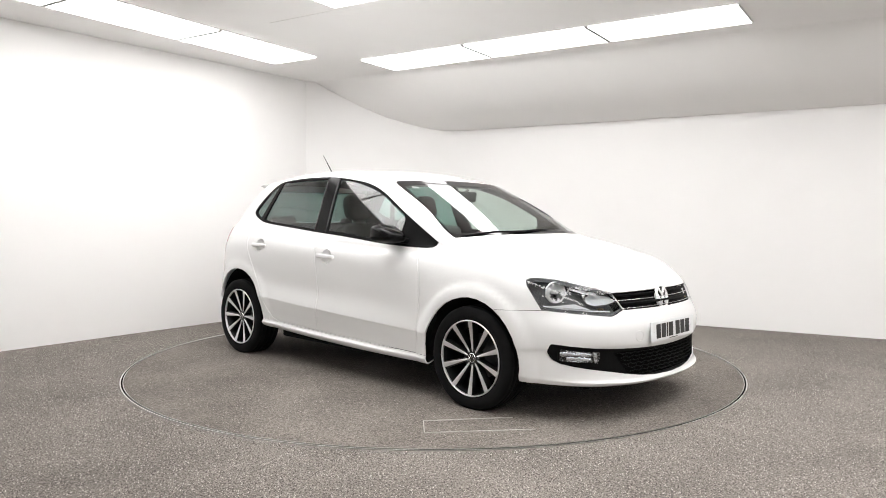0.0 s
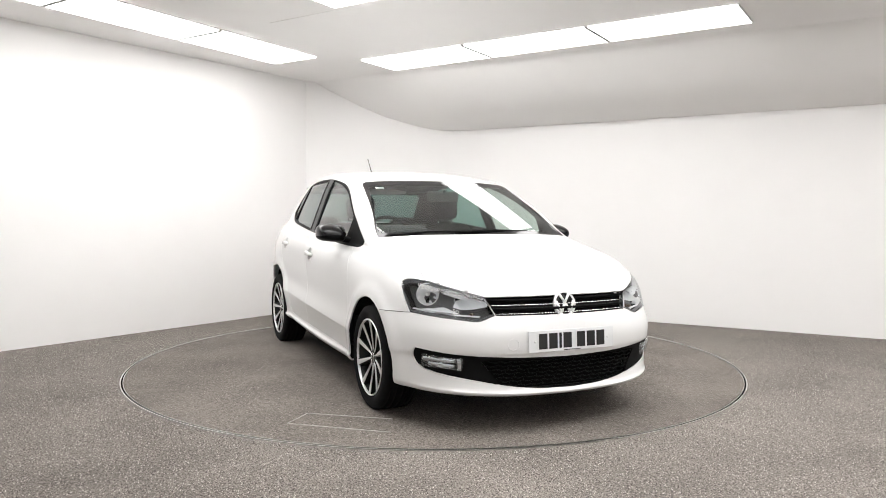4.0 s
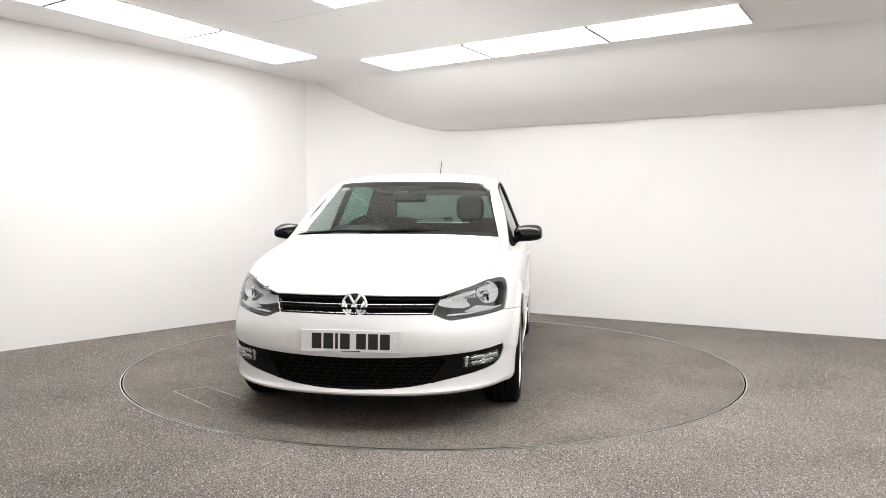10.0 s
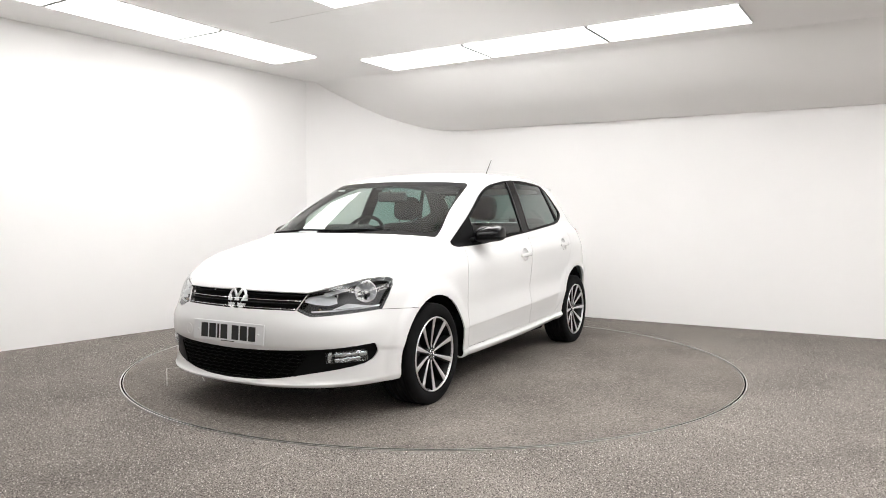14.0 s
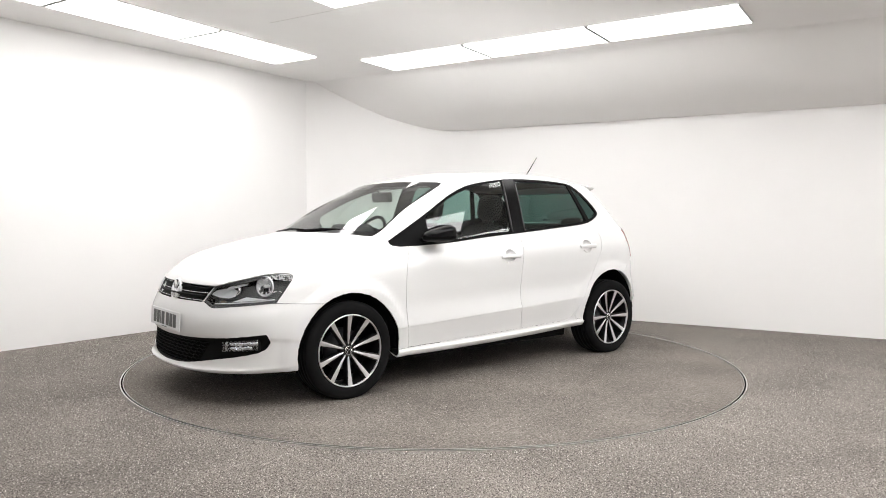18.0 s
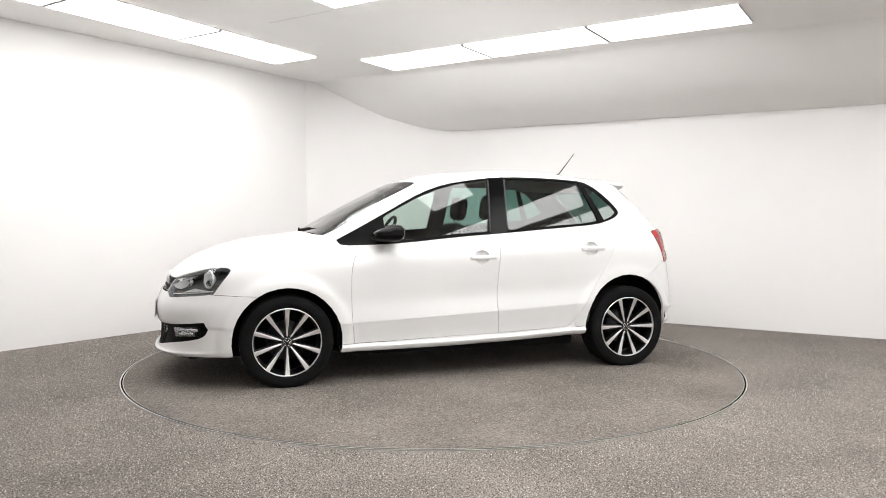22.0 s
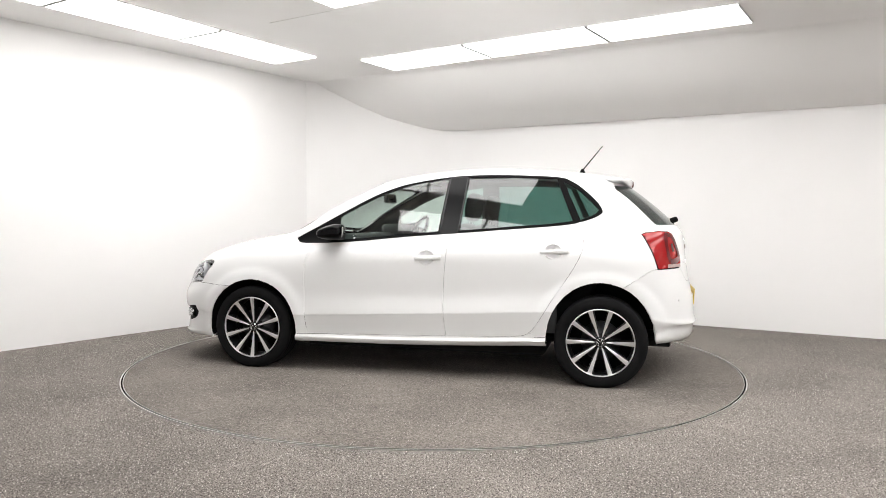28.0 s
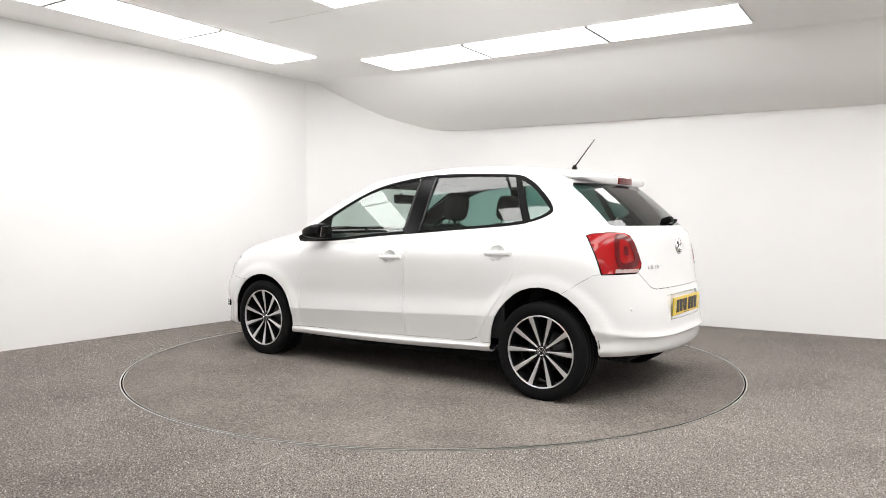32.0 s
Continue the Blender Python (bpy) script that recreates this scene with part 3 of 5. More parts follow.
TAIL = [(-0.753, 0.988), (-0.80, 0.999), (-0.95, 1.008), (-1.08, 1.005), (-1.13, 0.990), (-1.17, 0.945), (-1.205, 0.88), (-1.230, 0.825), (-1.222, 0.798), (-1.172, 0.766), (-0.842, 0.762), (-0.80, 0.87)]
LOWER_GRILLE = curve_through([(0.0, 0.378), (0.24, 0.383), (0.47, 0.394), (0.62, 0.406), (0.744, 0.424)], 2) + curve_through([(0.748, 0.412), (0.746, 0.388), (0.735, 0.352), (0.708, 0.322), (0.63, 0.298), (0.50, 0.274), (0.34, 0.246), (0.18, 0.228), (0.0, 0.222)], 2) + [(-0.05, 0.222), (-0.05, 0.378)]
INTAKE = [(-0.05, 0.370), (0.44, 0.374), (0.475, 0.366), (0.385, 0.248), (0.35, 0.236), (-0.05, 0.234)]
WINDSCREEN_CLEAR = [(-0.05, 1.318), (0.48, 1.310), (0.542, 1.296), (0.604, 1.143), (0.654, 1.005), (0.642, 0.994), (0.40, 1.003), (-0.05, 1.010)]
UPPER_GRILLE = [(-0.05, 0.688), (0.437, 0.686), (0.397, 0.598), (-0.05, 0.596)]
WINDSCREEN = curve_through([(0.0, 0.984), (0.40, 0.982), (0.674, 0.968)], 3) + curve_through([(0.674, 0.968), (0.616, 1.143), (0.585, 1.25), (0.566, 1.310), (0.545, 1.329), (0.50, 1.338), (0.25, 1.349), (0.0, 1.351)], 2) + [(-0.05, 1.351), (-0.05, 0.984)]
REAR_WINDOW = [(-0.05, 1.045), (0.58, 1.045), (0.592, 1.052), (0.578, 1.18), (0.560, 1.285), (0.535, 1.308), (-0.05, 1.322)]
HATCH = [(-0.05, 0.668), (0.40, 0.668), (0.45, 0.682), (0.535, 0.765), (0.56, 0.99), (0.62, 1.045), (0.602, 1.18), (0.588, 1.30), (0.52, 1.345), (-0.05, 1.35)]
PLATE_RECESS = [(-0.05, 0.478), (0.285, 0.478), (0.305, 0.60), (0.295, 0.622), (-0.05, 0.628)]
BONNET = curve_through([(0.80, 0.70), (0.95, 0.70), (1.353, 0.680), (1.60, 0.666), (1.68, 0.668)], 2) + [(1.72, 0.72), (1.9, 0.82), (2.2, 0.82), (2.2, -0.05), (0.80, -0.05)]
BUMPER_FRONT = [(1.30, 0.587), (1.453, 0.588), (1.70, 0.600), (2.2, 0.600)]
BUMPER_REAR = [(-1.30, 0.600), (-1.382, 0.652), (-1.549, 0.762), (-1.70, 0.775)]
HANDLES = ((-0.078, 0.820), (-0.928, 0.873))
CUP = (0.054, 0.045)     # half width and half height of the finger cups


def cup_outline(x, z, grow=0.0, n=24):
    return [(x + (CUP[0] + grow) * math.cos(2 * math.pi * k / n), z + (CUP[1] + grow) * math.sin(2 * math.pi * k / n)) for k in range(n)]


FRONT_CUP, REAR_CUP = (cup_outline(*h) for h in HANDLES)
FRONT_ARCH, REAR_ARCH = arch(HUB_X - 0.004, 0.346, 0.348), arch(-HUB_X + 0.002, 0.348, 0.387)

CUTS = [
    ("side", FRONT_ARCH, True, lambda c: c.y > 0.5 and c.x > 0.7), ("side", REAR_ARCH, True, lambda c: c.y > 0.5 and c.x < -0.7),
    ("side", SURROUND, True, lambda c: c.y > 0.45 and 0.85 < c.z < 1.42), ("side", FRONT_PANE, True, lambda c: c.y > 0.45), ("side", REAR_PANE, True, lambda c: c.y > 0.45),
    ("side", QUARTER_PANE, True, lambda c: c.y > 0.45), ("side", PILLAR, True, lambda c: c.y > 0.45),
    ("side", FRONT_DOOR, True, lambda c: c.y > 0.6 and c.z < 1.0), ("side", REAR_DOOR, True, lambda c: c.y > 0.6 and c.z < 1.07), ("side", SILL, True, lambda c: c.y > 0.5 and c.z < 0.4),
    ("side", FRONT_CUP, True, lambda c: c.y > 0.6 and abs(c.x - HANDLES[0][0]) < 0.12 and abs(c.z - HANDLES[0][1]) < 0.12), ("side", REAR_CUP, True, lambda c: c.y > 0.6 and abs(c.x - HANDLES[1][0]) < 0.12 and abs(c.z - HANDLES[1][1]) < 0.12),
    ("front_corner", HEADLIGHT, True, lambda c: c.x > 1.3), ("rear_corner", TAIL, True, lambda c: c.x < -1.2),
    ("end", LOWER_GRILLE, True, lambda c: c.x > 1.45), ("end", INTAKE, True, lambda c: c.x > 1.6), ("end", WINDSCREEN_CLEAR, True, lambda c: 0.2 < c.x < 1.2 and c.z > 0.93), ("end", UPPER_GRILLE, True, lambda c: c.x > 1.6),
    ("end", WINDSCREEN, True, lambda c: 0.2 < c.x < 1.2 and c.z > 0.93), ("end", REAR_WINDOW, True, lambda c: c.x < -1.2 and c.z > 1.0),
    ("end", HATCH, True, lambda c: c.x < -1.25 and c.z > 0.6), ("top", BONNET, False, lambda c: c.x > 0.8 and c.z > 0.66),
    ("end", PLATE_RECESS, True, lambda c: c.x < -1.5), ("side", [(0.875, 0.88), (0.875, 1.06)], False, lambda c: c.y > 0.6 and 0.8 < c.x < 0.95),
    ("side", BUMPER_FRONT, False, lambda c: c.x > 1.25 and 0.5 < c.z < 0.7), ("side", BUMPER_REAR, False, lambda c: c.x < -1.25 and 0.5 < c.z < 0.85),
]


def knife(bm, view, poly, closed, near):
    """Cuts the skin along an outline drawn in a view."""
    a, b = VIEWS[view]
    away = a.cross(b)
    cents = [(f, f.calc_center_median()) for f in bm.faces]
    pool = {f for f, c in cents if near(c)}
    for i in range(len(poly) if closed else len(poly) - 1):
        p, q = Vector(poly[i]), Vector(poly[(i + 1) % len(poly)])
        if (q - p).length < 1e-4:
            continue
        lo = (min(p.x, q.x) - 0.003, min(p.y, q.y) - 0.003)
        hi = (max(p.x, q.x) + 0.003, max(p.y, q.y) + 0.003)
        pick = []
        for f in pool:
            us = [v.co.dot(a) for v in f.verts]
            vs = [v.co.dot(b) for v in f.verts]
            if max(us) > lo[0] and min(us) < hi[0] and max(vs) > lo[1] and min(vs) < hi[1]:
                pick.append(f)
        if not pick:
            continue
        n2 = a.dot(a)
        d = a * (q.x - p.x) / n2 + b * (q.y - p.y)
        point = a * p.x / n2 + b * p.y
        geom = set(pick)
        for f in pick:
            geom.update(f.edges)
            geom.update(f.verts)
        made = bmesh.ops.bisect_plane(bm, geom=list(geom), dist=1e-5, plane_co=point, plane_no=d.cross(away))
        pool.update(e for e in made["geom"] if isinstance(e, bmesh.types.BMFace))
        for e in made["geom_cut"]:
            if isinstance(e, bmesh.types.BMEdge):
                pool.update(e.link_faces)
        pool = {f for f in pool if f.is_valid}


SKIN = []


def on_skin(origin, way):
    """Where a ray from outside meets the car's skin (its left half stands for both)."""
    o, w = Vector(origin), Vector(way)
    s = -1 if o.y < 0 else 1
    hit = SKIN[0].ray_cast(Vector((o.x, max(abs(o.y), 1e-3), o.z)), Vector((w.x, w.y * s, w.z)))[0]
    return Vector((hit.x, hit.y * s, hit.z))


def front_x(y, z):
    return on_skin((3, y, z), (-1, 0, 0)).x


def rear_x(y, z):
    return on_skin((-3, y, z), (1, 0, 0)).x


def panel_of(f):
    """Which panel a piece of skin belongs to."""
    c, n = f.calc_center_median(), f.normal
    side, end, top = (c.x, c.z), (c.y, c.z), (c.x, c.y)
    if c.y > 0.5 and (inside(FRONT_ARCH, *side) or inside(REAR_ARCH, *side)) and c.z < 0.8:
        return None
    if c.y > 0.6 and (inside(FRONT_CUP, *side) or inside(REAR_CUP, *side)):
        return None
    if c.x > 1.3 and inside(HEADLIGHT, c.y - c.x, c.z):
        return "headlight"
    if c.x < -1.2 and inside(TAIL, c.y + c.x, c.z):
        return "tail_lamp"
    if c.x > 1.6 and inside(UPPER_GRILLE, *end):
        return "upper_grille"
    if c.x > 1.45 and inside(LOWER_GRILLE, *end):
        return "intake" if inside(INTAKE, *end) else "lower_grille"
    if c.y > 0.45 and inside(SURROUND, *side) and n.y > 0.5:
        for name, poly in (("front_door_pane", FRONT_PANE), ("rear_door_pane", REAR_PANE), ("quarter_pane", QUARTER_PANE), ("pillar_cover", PILLAR)):
            if inside(poly, *side):
                return name
        return "window_surround"
    if 0.2 < c.x < 1.2 and inside(WINDSCREEN, *end) and c.z > 0.93:
        return "windscreen" if inside(WINDSCREEN_CLEAR, *end) else "windscreen_border"
    if c.x < -1.2 and inside(REAR_WINDOW, *end):
        return "rear_window"
    if c.x < -1.25 and inside(HATCH, *end):
        return "tailgate"
    if c.y > 0.6 and inside(SILL, *side):
        return "sill"
    if c.y > 0.6 and inside(FRONT_DOOR, *side):
        return "front_door"
    if c.y > 0.6 and inside(REAR_DOOR, *side):
        return "rear_door"
    if c.x > 1.25 and c.z < float(np.interp(c.x, [1.3, 1.453, 1.7, 2.2], [0.587, 0.588, 0.6, 0.6])):
        return "front_bumper"
    if c.x < -1.25 and c.z < float(np.interp(c.x, [-1.7, -1.549, -1.382, -1.30], [0.775, 0.762, 0.652, 0.6])):
        return "plate_recess" if inside(PLATE_RECESS, *end) else "rear_bumper"
    if c.x > 0.83 and c.z > 0.68 and inside(BONNET, *top):
        return "bonnet"
    if c.x > 1.69 and c.z > 0.6:
        return "bonnet"
    if -0.95 < c.x < -0.6 and c.z < 0.32:
        return "sill"
    if c.z > 1.25 and n.z > 0.55 and not (c.x < -1.2 and c.z < 1.3):
        return "roof"
    if c.z > 0.93 and c.x > -0.9 and n.y > 0.2 and c.x < 0.9:
        return "roof_rail"
    return "front_wing" if c.x > 0.875 or (c.x > 0.70 and c.z < 0.93) else "body_side"


def build_skin():
    """Cuts the half skin and sorts its pieces into panels: for each, the corner points and the faces."""
    g = skin_grid()
    nv, nu = g.shape[:2]
    quads = [(i * nu + j, (i + 1) * nu + j, (i + 1) * nu + j + 1, i * nu + j + 1) for i in range(nv - 1) for j in range(nu - 1)]
    SKIN.append(BVHTree.FromPolygons([Vector(p) for p in g.reshape(-1, 3)], quads))
    bm = bmesh.new()
    vs = [[bm.verts.new(g[i, j]) for j in range(nu)] for i in range(nv)]
    for i in range(nv - 1):
        for j in range(nu - 1):
            try:
                bm.faces.new((vs[i][j], vs[i + 1][j], vs[i + 1][j + 1], vs[i][j + 1]))
            except ValueError:
                pass
    bmesh.ops.remove_doubles(bm, verts=bm.verts[:], dist=2e-4)
    bm.normal_update()
    if sum(f.normal.z * f.calc_area() for f in bm.faces if f.calc_center_median().z > 1.3) < 0:
        bmesh.ops.reverse_faces(bm, faces=bm.faces[:])
    bm.normal_update()
    for cut in CUTS:
        knife(bm, *cut)
    bmesh.ops.remove_doubles(bm, verts=bm.verts[:], dist=0.0022)
    bmesh.ops.dissolve_degenerate(bm, dist=0.0008, edges=bm.edges[:])
    bm.normal_update()
    for v in bm.verts:
        if abs(v.co.y) < 1e-4:
            v.co.y = 0
    panels = {}
    for f in bm.faces:
        name = panel_of(f)
        if name:
            panels.setdefault(name, []).append([(v.co.copy(), v.normal.copy()) for v in f.verts])
    bm.free()
    return panels


def faired(panels):
    """Lays the panes on even, gently curved sheets, as bent glass lies."""
    def fit(names, axis, terms):
        pts = [c for k in names for f in panels[k] for c, _ in f]
        a = np.array([terms(c) for c in pts])
        w = np.linalg.lstsq(a, np.array([c[axis] for c in pts]), rcond=None)[0]
        for k in names:
            for f in panels[k]:
                for c, _ in f:
                    c[axis] = float(np.dot(terms(c), w))

    fit(("front_door_pane", "rear_door_pane", "quarter_pane"), 1, lambda c: (1, c.x, c.z, c.x * c.x, c.x * c.z, c.z * c.z))
    fit(("windscreen", "windscreen_border"), 0, lambda c: (1, c.z, c.z * c.z, c.y**2, c.y**2 * c.z, c.y**4))
    fit(("rear_window",), 0, lambda c: (1, c.z, c.z * c.z, c.y**2, c.y**2 * c.z, c.y**4))


def panel_mesh(faces, half, gap=0.0, depth=0.0, offset=0.0):
    """A bmesh of one panel. half: 1 left, -1 right, 0 both halves as one. gap and depth: how far its edge stands back and turns in."""
    bm = bmesh.new()
    lookup = {}

    def vert(co, no, s):
        key = (round(co.x, 5), round(co.y * s, 5), round(co.z, 5))
        if key not in lookup:
            lookup[key] = bm.verts.new((co.x + no.x * offset, (co.y + no.y * offset) * s if key[1] else 0.0, co.z + no.z * offset))
        return lookup[key]

    for s in ((1, -1) if half == 0 else (half,)):
        for f in faces:
            ring = []
            for co, no in f:
                v = vert(co, no, s)
                if v not in ring:
                    ring.append(v)
            if len(ring) > 2:
                try:
                    bm.faces.new(ring if s == 1 else ring[::-1])
                except ValueError:
                    pass
    bm.normal_update()
    for f in bm.faces:
        f.smooth = True
    if depth:
        rim = [e for e in bm.edges if len(e.link_faces) == 1]
        shift = {}
        for e in rim:
            f = e.link_faces[0]
            m = (e.verts[0].co + e.verts[1].co) / 2
            d = (e.verts[1].co - e.verts[0].co).normalized()
            to = f.calc_center_median() - m
            to -= d * to.dot(d)
            if to.length > 1e-7:
                for v in e.verts:
                    shift.setdefault(v, []).append(to.normalized())
        normals = {v: v.normal.copy() for v in shift}
        for v, ds in shift.items():
            s = sum(ds, Vector())
            if s.length > 1e-6:
                v.co += s.normalized() * gap
        made = bmesh.ops.extrude_edge_only(bm, edges=rim)
        fresh = [v for v in made["geom"] if isinstance(v, bmesh.types.BMVert)]
        for v in fresh:
            near = min((e.other_vert(v) for e in v.link_edges if e.other_vert(v) in normals), key=lambda o: (o.co - v.co).length, default=None)
            if near:
                v.co -= normals[near] * depth
        for e in rim:
            if e.is_valid:
                e.smooth = False
    return bm


def wheel(parent, x, side, phase):
    """A wheel: tyre, ten-spoke black and machined rim, brake disc behind."""
    hub = new("wheel")
    hub.parent = parent
    hub.location = (x, 0.722 * side, HUB_Z)
    if side < 0:
        hub.rotation_euler = (0, 0, math.pi)
    tread = [(0.225, -0.095), (0.262, -0.103), (0.280, -0.098), (0.2945, -0.086)]
    for c in (-0.055, -0.02, 0.02, 0.055):
        tread += [(0.2985, c - 0.006), (0.2915, c - 0.004), (0.2915, c + 0.004), (0.2985, c + 0.006)]
    tread += [(0.2945, 0.086), (0.281, 0.098), (0.262, 0.104), (0.243, 0.1015), (0.223, 0.097), (0.215, 0.088)]
    tyre = part("tyre", lathe(tread, 72), RUBBER, hub, "black low-profile tyre")
    part("rim_barrel", lathe([(0.222, -0.09), (0.210, -0.08), (0.200, 0.0), (0.206, 0.075), (0.2175, 0.0885), (0.2175, 0.092), (0.209, 0.092)], 72), DARK_ALLOY, hub, "black rim barrel")
    part("rim_edge", lathe([(0.2105, 0.086), (0.2112, 0.0965), (0.2135, 0.1000), (0.2185, 0.0985), (0.2195, 0.090)], 72), SATIN, hub, "bright machined rim edge")
    part("brake_disc", lathe([(0.02, -0.02), (0.128, -0.02), (0.128, 0.0), (0.075, 0.0), (0.07, 0.025), (0.02, 0.025)], 48), STEEL, hub, "steel brake disc")
    part("hub_well", lathe([(0.205, -0.05), (0.13, -0.055), (0.02, -0.055)], 40), GAP_BLACK, hub)
    # spokes: bright face, black flanks, wider towards the rim and slightly dished
    for k in range(10):
        a = 2 * math.pi * k / 10 + phase
        for mat, name, w0, w1, y_front, y_back, ridge in ((SATIN, "spoke_face", 0.0040, 0.0148, 0.0, -0.004, 0.0032), (DARK_ALLOY, "spoke", 0.0080, 0.0210, -0.003, -0.045, 0.0)):
            bm = bmesh.new()
            rows = []
            for i in range(7):
                t = i / 6
                r = 0.036 + t * 0.1755
                w = w0 + (w1 - w0) * t ** 0.95
                y = 0.070 + 0.024 * t ** 1.3
                rows.append([bm.verts.new((r, y + y_front, -w)), bm.verts.new((r, y + y_front + ridge * (1 - 0.6 * t), 0.25 * w)), bm.verts.new((r, y + y_front, w)), bm.verts.new((r, y + y_back, w)), bm.verts.new((r, y + y_back, -w))])
            for p, q in zip(rows, rows[1:]):
                for i in range(5):
                    bm.faces.new((p[i], p[(i + 1) % 5], q[(i + 1) % 5], q[i]))
            bm.faces.new(rows[0][::-1])
            bm.faces.new(rows[-1])
            bmesh.ops.recalc_face_normals(bm, faces=bm.faces[:])
            part(name, moved(bm, Matrix.Rotation(a, 4, "Y")), mat, hub, smooth=False)
    part("hub_dish", lathe([(0.055, 0.02), (0.056, 0.058), (0.047, 0.069), (0.034, 0.072), (0.030, 0.066)], 40), DARK_ALLOY, hub)
    for k in range(5):
        a = 2 * math.pi * (k + 0.25) / 5 + phase
        part("wheel_bolt", moved(lathe([(0.0001, 0.076), (0.006, 0.076), (0.0075, 0.060)], 8), Matrix.Translation((0.043 * math.cos(a), -0.004, -0.043 * math.sin(a)))), STEEL, hub)
    cap = part("hub_cap", lathe([(0.0001, 0.0765), (0.022, 0.076), (0.0285, 0.073), (0.030, 0.066)], 32), DARK_ALLOY, hub, "round hub cap with a bright emblem")
    part("emblem_ring", lathe([(0.0235, 0.0755), (0.024, 0.0775), (0.0265, 0.0765), (0.0275, 0.0735)], 32), CHROME, hub)
    for p, q in (((-0.012, 0.016), (0.0, -0.002)), ((0.012, 0.016), (0.0, -0.002)), ((-0.018, 0.004), (-0.008, -0.018)), ((0.018, 0.004), (0.008, -0.018))):
        part("emblem_bar", rod([(p[0], 0.0765, p[1]), (q[0], 0.0765, q[1])], 0.0022, 6), CHROME, hub)
    return hub


def badge(parent, m, radius, metal):
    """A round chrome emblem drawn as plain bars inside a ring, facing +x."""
    top = part("emblem_plate", moved(lathe([(0.0001, 0.004), (radius * 0.85, 0.003), (radius * 0.93, -0.006)], 40), m @ Matrix.Rotation(-math.pi / 2, 4, "Z")), GLOSS_BLACK, parent)
    part("emblem_ring", moved(lathe([(radius * 0.82, 0.002), (radius * 0.85, 0.009), (radius * 0.96, 0.009), (radius, 0.001), (radius, -0.008)], 40), m @ Matrix.Rotation(-math.pi / 2, 4, "Z")), metal, top, "chrome ring")
    r = radius
    bars = (((-0.42, 0.72), (0.0, 0.08)), ((0.42, 0.72), (0.0, 0.08)), ((-0.80, 0.22), (-0.40, -0.68)), ((0.80, 0.22), (0.40, -0.68)), ((-0.40, -0.68), (-0.06, -0.02)), ((0.40, -0.68), (0.06, -0.02)))
    for p, q in bars:
        part("emblem_bar", moved(rod([(0.006, p[0] * r, p[1] * r), (0.006, q[0] * r, q[1] * r)], r * 0.105, 6), m), metal, top)


def number_plate(parent, m, mat, label):
    """A number plate; its characters stand as plain dark bars. Faces +x."""
    plate = part("number_plate", moved(box(-0.003, 0.003, -0.26, 0.26, -0.0555, 0.0555, 0.002, 1), m), mat, parent, label, smooth=False)
    y = -0.201
    for w in (0.050, 0.050, 0.014, 0.050, 0.0, 0.050, 0.050, 0.050):
        if w:
            part("character_bar", moved(box(0.003, 0.0042, y, y + w, -0.039, 0.039), m), INK, plate, smooth=False)
            y += w + 0.011
        else:
            y += 0.022
    for s in (-1, 1):
        part("fixing_cap", moved(lathe([(0.0001, 0.003), (0.006, 0.002), (0.007, 0)], 12), m @ Matrix.Translation((0.003, 0.222 * s, 0)) @ Matrix.Rotation(-math.pi / 2, 4, "Z")), PLATE_WHITE, plate)
    part("maker_strip", moved(box(0.003, 0.0038, -0.05, 0.05, -0.0515, -0.0475), m), INK, plate, smooth=False)


def soft_block(sx, sy, sz, bevel, m=None, taper=1.0):
    """A padded block; taper narrows its top."""
    bm = box(-sx / 2, sx / 2, -sy / 2, sy / 2, -sz / 2, sz / 2, bevel, 4)
    for v in bm.verts:
        k = 1 + (taper - 1) * (v.co.z / sz + 0.5)
        v.co.x *= k
        v.co.y *= k
    return moved(bm, m) if m else bm


def seat(parent, x, y):
    s = part("seat", soft_block(0.50, 0.50, 0.16, 0.06, pose(x + 0.05, y, 0.46, 0, -6)), CLOTH, parent, "dark cloth front seat")
    part("backrest", cushion(0.15, 0.50, 0.62, pose(x - 0.25, y, 0.74, 0, -16), 0.45), CLOTH, s)
    part("headrest", cushion(0.11, 0.225, 0.20, pose(x - 0.36, y, 1.165, 0, -10), 0.6), CLOTH, s)
    for k in (-0.06, 0.06):
        part("headrest_post", rod([(x - 0.325, y + k, 1.00), (x - 0.350, y + k, 1.10)], 0.006), CHROME, s)


